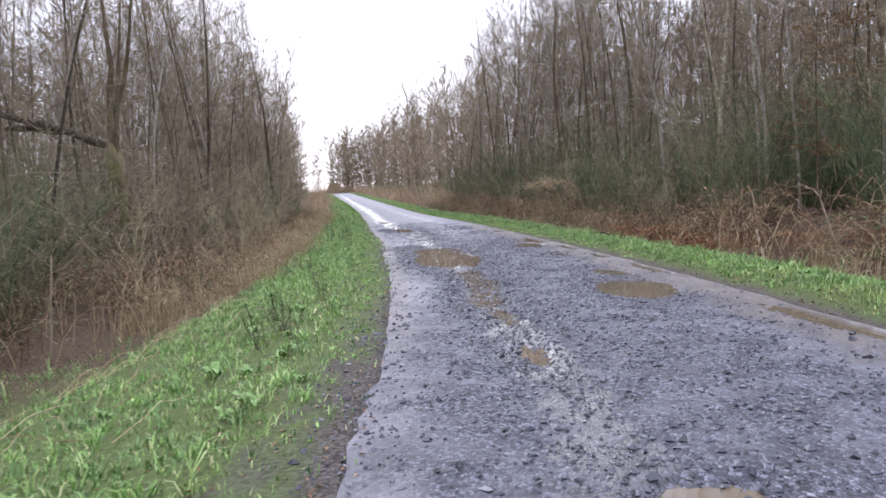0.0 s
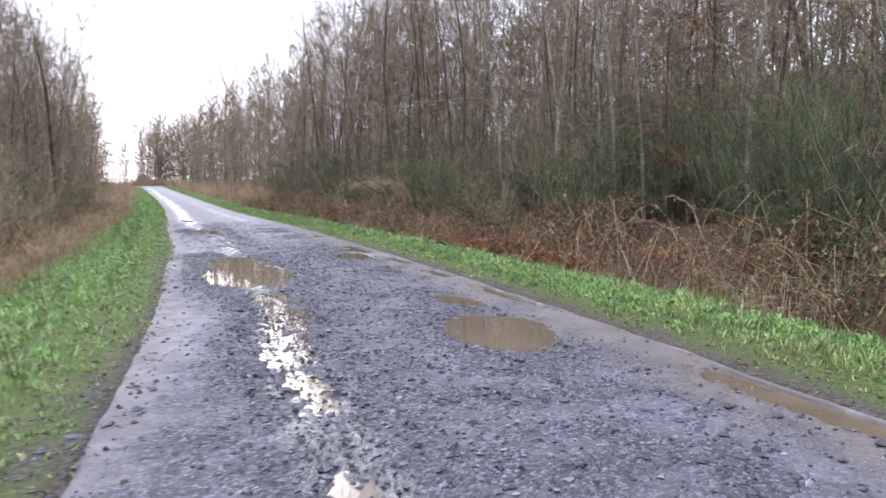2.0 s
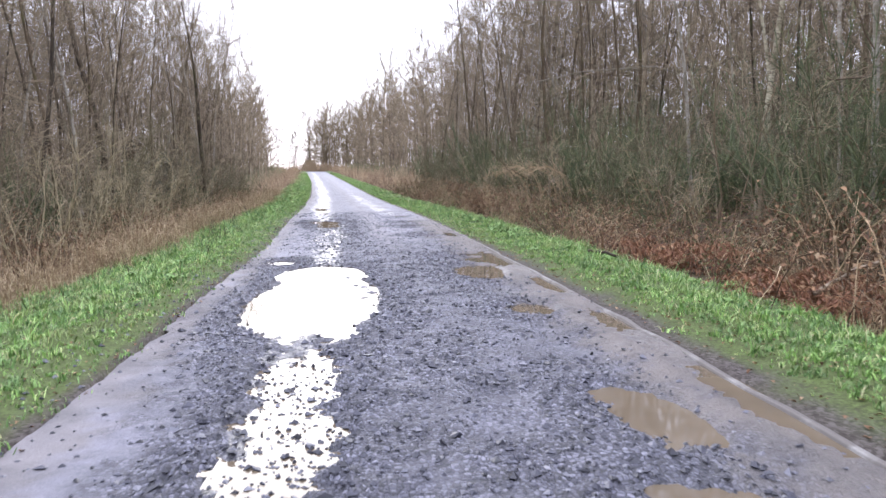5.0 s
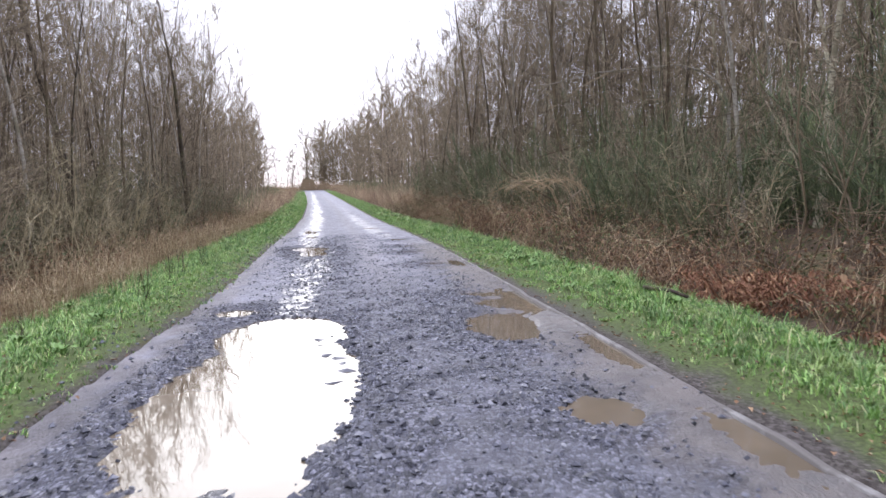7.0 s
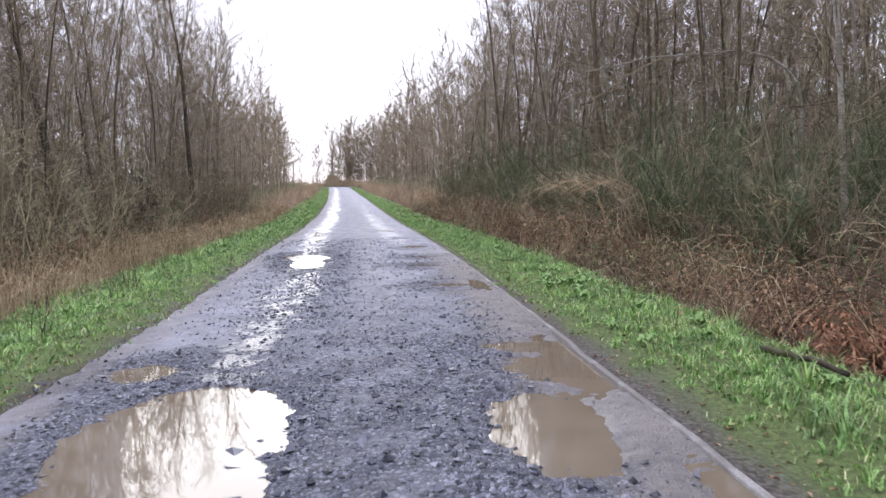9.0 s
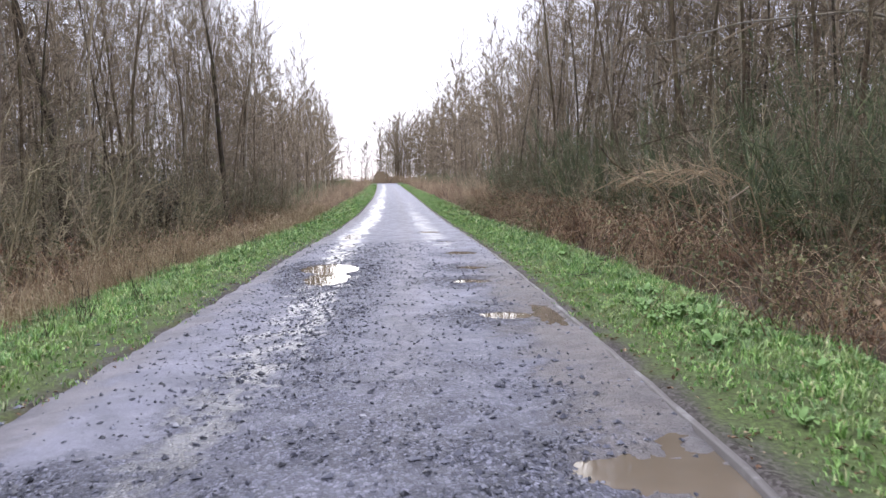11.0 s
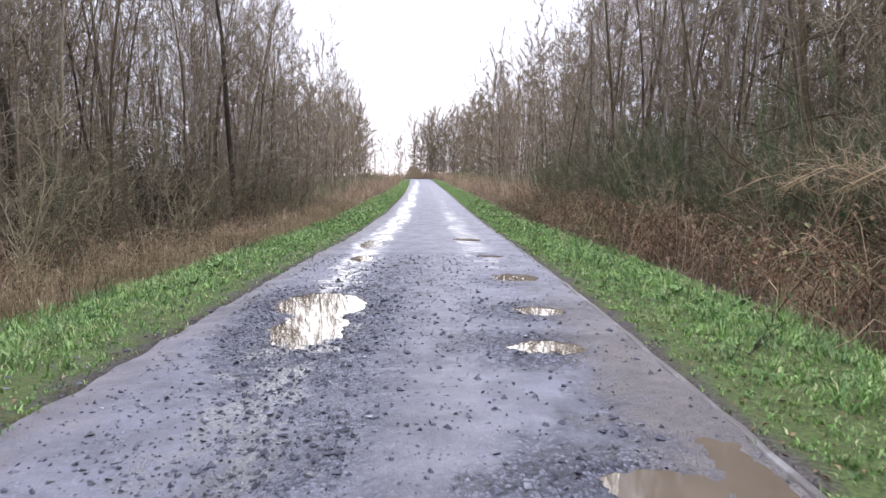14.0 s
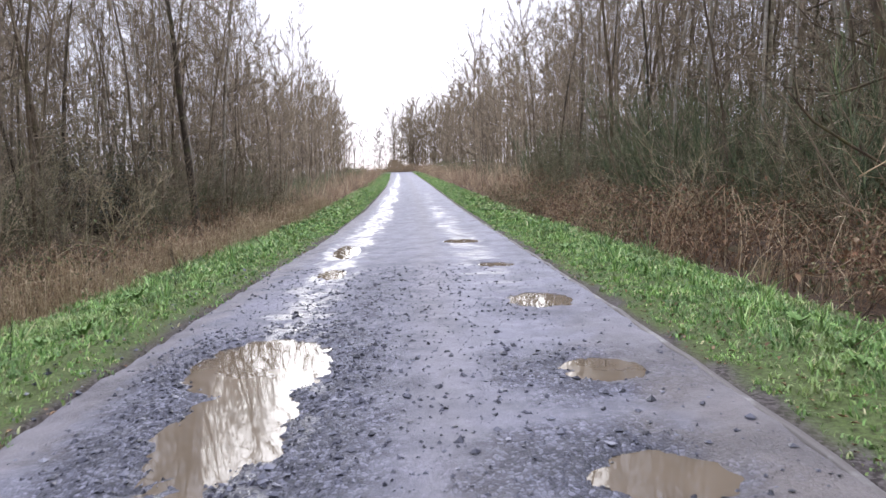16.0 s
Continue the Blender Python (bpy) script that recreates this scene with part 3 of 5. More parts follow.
def build_grass():
    r = np.random.default_rng(23)
    for side, wide in ((-1, 3.0), (1, 2.15)):
        n = 220000 if side < 0 else 215000
        y = 1.2 + 46 * r.random(n) ** 1.1
        wide = wide + (2.5 * smooth(15, 9, y) if side < 0 else 0)
        d = -0.12 + r.random(n) * (wide + 0.37)
        m = n // 6
        y, d = np.append(y, 46 + 130 * r.random(m) ** 1.5), np.append(d, 0.1 + r.random(m) * (2.7 if side < 0 else 2.0))
        wide = np.append(wide, np.full(m, 3.0)) if side < 0 else wide
        far = np.arange(n + m) >= n
        x = edge(LEFT, y) - d if side < 0 else edge(RIGHT, y) + 0.1 + d
        tall = 0.5 + 0.5 * waves(x, y, 1.1, 81)
        thin = 0.5 + 0.5 * waves(x, y, 0.5, 82)
        # two blades in three gather in tufts
        tuft = r.random(n + m) < np.where(far, 0, 0.62)
        cell = 0.13
        ci, cj = np.floor(x / cell), np.floor(y / cell)
        hash_a, hash_b, hash_c = (np.modf(np.abs(np.sin(ci * p + cj * q) * 43758.5453))[0] for p, q in ((12.9898, 78.233), (39.346, 11.135), (73.156, 52.235)))
        x = np.where(tuft, (ci + 0.2 + 0.6 * hash_a) * cell + (x - (ci + 0.5) * cell) * 0.5, x)
        y = np.where(tuft, (cj + 0.2 + 0.6 * hash_b) * cell + (y - (cj + 0.5) * cell) * 0.5, y)
        bare = smooth(1.1, 0.25, d) * smooth(0.62, 0.35, 0.5 + 0.5 * waves(x, y, 0.75, 85)) * (0.8 if side < 0 else 0.15)
        start = smooth(-0.1, 0.35, d + 0.25 * waves(x, y, 0.7, 86)) if side < 0 else smooth(0.02, 0.3, d - 0.25 * smooth(26, 20, y) + 0.2 * waves(x, y, 0.8, 83))
        keep = start * (1 - bare) * smooth(wide + 0.25, wide - 0.5, d + 0.25 * waves(x, y, 0.9, 84)) * (0.35 + 0.65 * smooth(0.15, 0.5, thin))
        if side < 0:
            keep = keep * (1 - 0.7 * smooth(0.58, 0.72, 0.5 + 0.5 * waves(x, y * 0.7, 1.2, 87)) * smooth(15, 9, y))
        if side < 0:
            keep = keep * (1 - 0.6 * smooth(2.8, 3.8, d) * smooth(16, 11, y))
        keep = keep * np.where(tuft, hash_c > 0.22, 1)
        ok = far | (r.random(n + m) < keep)
        x, y, d, tall, far, tuft, size = x[ok], y[ok], d[ok], tall[ok], far[ok], tuft[ok], hash_c[ok]
        k = len(x)
        clump = 0.62 + 0.85 * smooth(0.52, 0.95, 0.5 + 0.5 * waves(x, y, 0.42, 88)) * smooth(0.15, 0.6, d)
        h = clump * (0.055 + 0.075 * np.abs(tall) ** 1.4 * smooth(0.2, 1.0, d)) * r.uniform(0.55, 1.35, k) * np.where(far, 1.3, 1) * np.where(tuft, 0.75 + 0.65 * size + 0.9 * (size > 0.9), 0.75)
        broad = (r.random(k) < 0.07) & ~far
        h = np.where(broad, 0.04 + 0.3 * h, h)
        w = np.where(broad, r.uniform(0.012, 0.022, k), r.uniform(0.007, 0.0125, k)) * (1 + smooth(30, 48, y) * 1.5) * np.where(far, 3.2, 1)
        P, F = blades(r, x, y, land(x, y), h, w, r.uniform(0.3, 1.2, k))
        tagged(new("grass", fast_mesh("grass", P, F, MAT["grass"])), "short wet green grass on the road verge", "grass", kind="stuff")


build_grass()


def build_litter():
    """Dead leaves and crumbs of mud along the edges of the road."""
    r = np.random.default_rng(29)
    n = 3600
    y = 2 + 42 * r.random(n) ** 1.3
    right = r.random(n) < 0.6
    d = np.abs(r.normal(0, 0.75, n))
    x = np.where(right, edge(RIGHT, y) + 0.1 + d, edge(LEFT, y) + 0.1 - d * 1.3)
    z = land(x, y)
    s = Strands()
    for a, b, c in zip(x, y, z):
        k = r.uniform(0.02, 0.06)
        s.leaf((a, b, c + r.uniform(0.004, 0.03)), (r.normal(), r.normal(), r.normal(0, 0.3)), k, k * 0.6)
    tagged(new("leaf_litter", s.mesh("leaf_litter", MAT["dead_leaf"], True)), "fallen brown leaves along the road edge", "leaf litter", kind="stuff")


build_litter()



# ---------------------------------------------------------------- trees
def grow_tree(seed, height, radius, limbs, twigs, subs, spread=0.42, first=0.28, sides=7, thick=1.0, lean=0.05):
    """The trunk and the crown of a bare tree, standing at the origin."""
    r = np.random.default_rng(seed)
    trunk, crown = Strands(), Strands()
    k = 11
    line = bent(r, (0, 0, -0.15), (r.normal(0, lean), r.normal(0, lean), 1), height, k, 0.15, 0.25)
    rad = radius * (1 - np.linspace(0, 1, k)) ** 0.85 + 0.006
    rad[0] *= 1.35
    trunk.tube(line, rad, sides)
    for i in range(limbs):
        t = first + (0.99 - first) * ((i + r.uniform(0, 1)) / limbs)
        f = t * (k - 1)
        a = min(int(f), k - 2)
        p = line[a] + (line[a + 1] - line[a]) * (f - a)
        turn = i * 2.4 + r.uniform(-0.6, 0.6)
        # low limbs reach out and die back, high ones rise
        way = unit((math.cos(turn), math.sin(turn), r.uniform(-0.15, 0.6) + 1.35 * t * t + 0.15))
        length = height * spread * (0.45 + 1.1 * t) * (1.08 - t) ** 0.62 * r.uniform(0.55, 1.15)
        base = max(0.006, radius * (1 - t) * 0.36)
        limb = bent(r, p, way, length, 5, 0.5, 0.25)
        if subs:
            crown.tube(limb, np.linspace(base, 0.004 * thick, 5), 3)
        else:
            crown.tube(limb[::2], np.linspace(base, 0.0045 * thick, 3), 3)
        for j in range(twigs):
            s = (0.12 + 0.88 * (j + r.uniform(0, 1)) / twigs) * 4
            b = min(int(s), 3)
            q = limb[b] + (limb[b + 1] - limb[b]) * (s - b)
            d = unit(unit(limb[b + 1] - limb[b]) * 0.8 + r.normal(0, 0.62, 3) + np.array((0, 0, 0.22)))
            tl = (0.25 * length + 0.35) * r.uniform(0.55, 1.35) * (1.2 - s / 6)
            twig = bent(r, q, d, tl, 3, 0.45, 0.25)
            if subs:
                crown.tube(twig[:2], np.array((0.0052, 0.0040)) * thick, 3)
                crown.spike(twig[1], twig[2], 0.0040 * thick)
            else:
                crown.spike(q, twig[2], 0.0060 * thick)
            for _ in range(subs):
                m = r.uniform(0.1, 0.98) * 2
                c = min(int(m), 1)
                q2 = twig[c] + (twig[c + 1] - twig[c]) * (m - c)
                d2 = unit(unit(twig[c + 1] - twig[c]) + r.normal(0, 0.6, 3) + np.array((0, 0, 0.15)))
                crown.spike(q2, q2 + d2 * tl * r.uniform(0.35, 0.9), 0.0038 * thick)
    return trunk, crown


def make_tree(name, label, seed, bark, **shape):
    trunk, crown = grow_tree(seed, **shape)
    tree = thing(name, label, "tree", "trees of the wood")
    part("trunk", trunk.mesh("trunk", bark), tree)
    part("crown", crown.mesh("crown", MAT["twig"]), tree, "crown of bare leafless twigs")
    return tree


def stand(x, y, sink=0.05):
    return float(land(np.array([x]), np.array([y]))[0]) - sink


def plant(kinds, spots, r):
    """The first spots take the originals, the others copies."""
    fresh = list(kinds)
    for i, (x, y, size) in enumerate(spots):
        m = pose(x, y, stand(x, y), r.normal(0, 2.0), r.normal(0, 2.0), r.uniform(0, 360)) @ Matrix.Scale(size, 4)
        if fresh:
            ob = fresh.pop(0)
            ob.matrix_basis = m
        else:
            ob = copy_thing(kinds[int(r.integers(len(kinds)))], m)
            ob.scale = (size,) * 3
    for ob in fresh:
        ob.matrix_basis = pose(30, 60 + 3 * len(ob.name), stand(30, 60))


# open spots in the thicket: x, y, radius
GLADES = ((-9.0, 22.0, 1.5), (-8.0, 19.5, 1.3), (-9.8, 24.0, 1.2), (9.3, 25.6, 1.3), (10.0, 27.0, 1.0), (11.3, 34.5, 1.5), (10.2, 31.6, 1.4), (12.0, 36.2, 1.0), (-10.6, 45.8, 1.6), (-12.0, 48.3, 1.5), (-9.0, 43.0, 1.2), (-13.4, 50.7, 1.6), (-7.8, 40.6, 1.2), (9.3, 31.0, 1.1), (8.4, 28.6, 0.9), (10.3, 33.4, 1.1), (8.0, 16.6, 1.0), (9.2, 18.0, 1.2), (10.5, 19.7, 1.3), (6.4, 21.3, 1.3), (6.2, 16.8, 1.0), (8.2, 15.4, 1.6), (9.5, 18.0, 1.7), (9.0, 23.4, 1.5), (9.3, 29.6, 1.2))


def scatter(r, side, y0, y1, d0, d1, gap, tries, keep_off=()):
    """Spots beside the road, d metres out from its edge, at least gap apart."""
    out = []
    for _ in range(tries):
        y, d = r.uniform(y0, y1), r.uniform(d0, d1)
        x = float(edge(LEFT, y)) - d if side < 0 else float(edge(RIGHT, y)) + d
        if any((x - a) ** 2 + (y - b) ** 2 < c * c for a, b, c in GLADES):
            continue
        if all((x - a) ** 2 + (y - b) ** 2 > gap * gap for a, b, *_ in (*out, *keep_off)):
            out.append((x, y))
    return out


def build_woods():
    r = np.random.default_rng(5)
    grey = "tall bare alder with a slender grey-brown trunk"
    pale = "slender bare birch with white flaking bark"
    near = [make_tree("alder_tree", grey, 100 + i, MAT["bark" if i % 2 else "dark_bark"], height=15.0 + i * 0.5, radius=0.042 + 0.010 * i, limbs=38, twigs=8, subs=4, first=0.06, thick=1.35, spread=0.3) for i in range(4)]
    near += [make_tree("birch_tree", pale, 120 + i, MAT["birch"], height=15.2 + i * 0.7, radius=0.048 + 0.012 * i, limbs=38, twigs=8, subs=4, spread=0.26, first=0.1, thick=1.3) for i in range(2)]
    mid = [make_tree("young_tree", "thin bare young tree in the thicket", 140 + i, MAT["birch" if i in (2, 4) else "dark_bark" if i == 3 else "bark"], height=14.0 + i * 0.7, radius=0.024 + 0.007 * i, limbs=32, twigs=6, subs=3, sides=5, thick=1.65, first=0.05, spread=0.29) for i in range(5)]
    spots = []
    for side, d0 in ((-1, 6.6), (1, 6.2)):
        spots += scatter(r, side, 5, 68, d0, d0 + 4.2, 1.7, 900, KEEP_OFF)
    spots = [(x, y) for x, y in spots if y > 26 or x > 0 or r.random() < 0.4]
    plant(near, [(x, y, (0.9 if x < edge(LEFT, y) else 1.0) * r.uniform(0.82, 1.12)) for x, y in spots], r)
    more = []
    for side, d0 in ((-1, 10.4), (1, 10.0)):
        more += scatter(r, side, 6, 72, d0, d0 + 7.5, 1.85, 1000, KEEP_OFF)
    more = [(x, y) for x, y in more if y > 28 or x > 0 or r.random() < 0.35]
    plant(mid, [(x, y, (0.92 if x < edge(LEFT, y) else 1.0) * r.uniform(0.85, 1.15)) for x, y in more], r)


# ---------------------------------------------------------------- the undergrowth
def bramble_bush(seed, stems, leaves, height, green):
    r = np.random.default_rng(seed)
    s, f = Strands(), Strands()
    for _ in range(stems):
        a, d = r.uniform(0, 6.283), abs(r.normal(0, 0.55))
        p = np.array((math.cos(a) * d, math.sin(a) * d, -0.08))
        b = r.uniform(0, 6.283)
        reach, top = r.uniform(0.4, 1.5), height * r.uniform(0.45, 1.2)
        t = np.linspace(0, 1, 6)[:, None]
        way = np.array((math.cos(b), math.sin(b), 0))
        pts = p + way * reach * t ** 1.3 + np.array((0, 0, 1)) * top * (np.sin(t * r.uniform(1.6, 2.9)) ** 1.0) + r.normal(0, 0.045, (6, 3)) * t
        s.tube(pts, np.linspace(r.uniform(0.005, 0.009), 0.0025, 6), 3)
        for _ in range(leaves):
            k = r.uniform(0.15, 1) * 5
            i = min(int(k), 4)
            q = pts[i] + (pts[i + 1] - pts[i]) * (k - i)
            if r.random() < 0.45:
                e = q + r.normal(0, 0.16, 3)
                s.spike(q, e, 0.0035)
                q = e
            f.leaf(q, r.normal(0, 1, 3) + np.array((0, 0, -0.4)), r.uniform(0.04, 0.08), r.uniform(0.03, 0.055))
    bush = thing("bramble_bush", "tangled bramble with brown stems and withered leaves", "bush", "brambles along the verge")
    part("tangle", s.mesh("tangle", MAT["briar"]), bush)
    part("foliage", f.mesh("foliage", MAT["green_leaf" if green else "dead_leaf"], True), bush)
    return bush


def thicket_shrub(seed, height, mat):
    r = np.random.default_rng(seed)
    shrub = thing("thicket_shrub", "leafless many-stemmed shrub at the wood's edge", "shrub", "shrubs at the wood's edge")
    for _ in range(9):
        s = Strands()
        a = r.uniform(0, 6.283)
        way = (math.cos(a) * r.uniform(0.05, 0.6), math.sin(a) * r.uniform(0.05, 0.6), 1)
        h = height * r.uniform(0.5, 1.1)
        line = bent(r, (r.normal(0, 0.25), r.normal(0, 0.25), -0.1), way, h, 6, 0.3, 0.0)
        s.tube(line, np.linspace(r.uniform(0.009, 0.02), 0.004, 6), 4)
        for _ in range(21):
            k = r.uniform(0.06, 1) * 5
            i = min(int(k), 4)
            q = line[i] + (line[i + 1] - line[i]) * (k - i)
            d = unit(unit(line[i + 1] - line[i]) * 0.7 + r.normal(0, 0.7, 3))
            e = q + d * h * r.uniform(0.08, 0.3)
            s.spike(q, e, 0.0065)
            for _ in range(4):
                g = q + (e - q) * r.uniform(0.15, 0.9)
                s.spike(g, g + unit(d + r.normal(0, 0.8, 3)) * r.uniform(0.15, 0.55), 0.0048)
        part("stem", s.mesh("stem", mat), shrub)
    return shrub


def broom_shrub(seed, height):
    r = np.random.default_rng(seed)
    bush = thing("broom_shrub", "upright green broom shrub with fine whippy shoots", "shrub", "green shrubs in the wood")
    for _ in range(13):
        s = Strands()
        for _ in range(2):
            a = r.uniform(0, 6.283)
            line = bent(r, (r.normal(0, 0.3), r.normal(0, 0.3), -0.05), (math.cos(a) * 0.55, math.sin(a) * 0.55, 1), height * r.uniform(0.5, 1.0), 4, 0.3, 0.3)
            s.tube(line, np.linspace(0.012, 0.004, 4), 3)
            for _ in range(36):
                k = r.uniform(0.12, 1) * 3
                i = min(int(k), 2)
                q = line[i] + (line[i + 1] - line[i]) * (k - i)
                s.spike(q, q + unit(r.normal(0, 0.42, 3) + np.array((0, 0, 0.8))) * r.uniform(0.2, 0.6), 0.0065)
        part("shoot", s.mesh("shoot", MAT["broom"]), bush)
    return bush


def straw_shape(seed, height):
    r = np.random.default_rng(seed)
    s = Strands()
    for _ in range(105):
        p = np.array((r.normal(0, 0.42), r.normal(0, 0.42), -0.03))
        h = height * r.uniform(0.35, 1.15)
        m = p + np.array((r.normal(0, 0.1), r.normal(0, 0.1), h * 0.6))
        e = m + np.array((r.normal(0, 0.22), r.normal(0, 0.22), h * r.uniform(-0.15, 0.45)))
        s.tube(np.stack((p, m)), (0.0045, 0.0038), 3)
        s.spike(m, e, 0.0038)
        if r.random() < 0.5:
            s.leaf(m, r.normal(0, 1, 3), r.uniform(0.08, 0.22), 0.014)
    return np.concatenate(s.v), [np.concatenate(s.f4), np.concatenate(s.f3)]


def bracken_heap(seed, size):
    r = np.random.default_rng(seed)
    s = Strands()
    for _ in range(34):
        a, lift = r.uniform(0, 6.283), r.uniform(0.15, 0.9)
        p = np.array((r.normal(0, 0.3), r.normal(0, 0.3), r.uniform(0, 0.15)))
        t = np.linspace(0, 1, 6)[:, None]
        line = p + np.array((math.cos(a), math.sin(a), 0)) * t * size * r.uniform(0.5, 1.1) + np.array((0, 0, 1)) * lift * size * np.sin(t * 2.7) * 0.7
        s.tube(line, np.linspace(0.006, 0.002, 6), 3)
        for k in np.linspace(0.25, 1, 13):
            i = min(int(k * 5), 4)
            q = line[i] + (line[i + 1] - line[i]) * (k * 5 - i)
            for sgn in (-1, 1):
                d = np.array((-math.sin(a) * sgn, math.cos(a) * sgn, -0.5)) + r.normal(0, 0.35, 3)
                s.leaf(q, d, 0.18 * (1.15 - k) + 0.03, 0.03)
    heap = thing("dead_bracken", "collapsed heap of rust-brown dead bracken fronds", "bracken", "dead bracken beside the verge")
    part("fronds", s.mesh("fronds", MAT["bracken"], True), heap)
    return heap


def spread_out(kinds, spots, r, low=0.8, high=1.2):
    fresh = list(kinds)
    for x, y in spots:
        k = r.uniform(low, high)
        m = pose(x, y, stand(x, y, 0.02), r.normal(0, 4), r.normal(0, 4), r.uniform(0, 360)) @ Matrix.Scale(k, 4)
        if fresh:
            fresh.pop(0).matrix_basis = m
        else:
            copy_thing(kinds[int(r.integers(len(kinds)))], m).scale = (k,) * 3


def gather(r, name, kinds, spots, mat, label, category, k0, k1):
    V, F4, F3, n = [], [], [], 0
    for x, y in spots:
        v, (f4, f3) = kinds[int(r.integers(len(kinds)))]
        a, k = r.uniform(0, 6.283), r.uniform(k0, k1) * (0.9 if x < edge(LEFT, y) else 1.0)
        c, s = math.cos(a) * k, math.sin(a) * k
        V.append(np.stack((v[:, 0] * c - v[:, 1] * s + x, v[:, 0] * s + v[:, 1] * c + y, v[:, 2] * k + stand(x, y)), -1))
        F4.append(f4 + n), F3.append(f3 + n)
        n += len(v)
    tagged(new(name, fast_mesh(name, np.concatenate(V), [np.concatenate(F4), np.concatenate(F3)], mat)), label, category, kind="stuff")


def build_undergrowth():
    r = np.random.default_rng(31)
    kinds = [bramble_bush(300 + i, 44, 8, (0.75, 0.95, 1.15, 0.85)[i], i % 2 == 1) for i in range(4)]
    spots = scatter(r, 1, 4, 66, 2.5, 7.2, 1.15, 1300, KEEP_OFF[-4:]) + scatter(r, -1, 3, 66, 3.9, 7.2, 1.4, 800)
    spots = [(x, y) for x, y in spots if x > 0 or y > 14 or x < -5.9]
    spread_out(kinds, spots, r, 0.8, 1.3)
    kinds = [thicket_shrub(320 + i, 3.6 + i * 0.6, MAT["twig" if i % 2 else "olive_twig"]) for i in range(4)]
    more = scatter(r, 1, 5, 70, 4.6, 10.2, 1.7, 420) + scatter(r, -1, 8, 70, 5.6, 10.4, 1.5, 480)
    spread_out(kinds, more, r, 0.7, 1.25)
    kinds = [broom_shrub(340 + i, 2.2 + 0.6 * i) for i in range(3)]
    green = scatter(r, 1, 12, 70, 5.5, 10, 1.35, 340) + scatter(r, -1, 12, 66, 6.4, 10, 2.2, 60)
    spread_out(kinds, green, r, 0.85, 1.6)
    kinds = [straw_shape(350 + i, 0.8 + 0.15 * i) for i in range(4)]
    dry = [(x, y) for x, y in scatter(r, -1, 7, 66, 2.75, 4.4, 0.6, 750) if edge(LEFT, y) - x > 2.7 + 2.0 * smooth(16, 11, y)][:220]
    gather(r, "dry_grass", kinds, dry, MAT["straw"], "dead straw-coloured stems standing along the verge", "dry grass", 0.65, 1.25)
    dry = scatter(r, 1, 9, 66, 2.3, 4.2, 1.5, 90)[:45]
    gather(r, "dry_grass", kinds, dry, MAT["straw"], "dead straw-coloured stems standing along the verge", "dry grass", 0.5, 0.95)
    kinds = [bracken_heap(360 + i, 0.75 + 0.2 * i) for i in range(2)]
    rust = [(6.0, 16.9), (6.5, 17.4), (5.9, 21.6), (6.3, 20.9), (6.6, 21.9), (6.9, 20.4), (7.2, 22.3), (6.3, 16.0), (7.6, 18.0), (6.4, 32.2), (6.0, 36.5), (8.2, 16.2), (8.8, 14.0)]
    spread_out(kinds, rust, r, 0.65, 1.0)


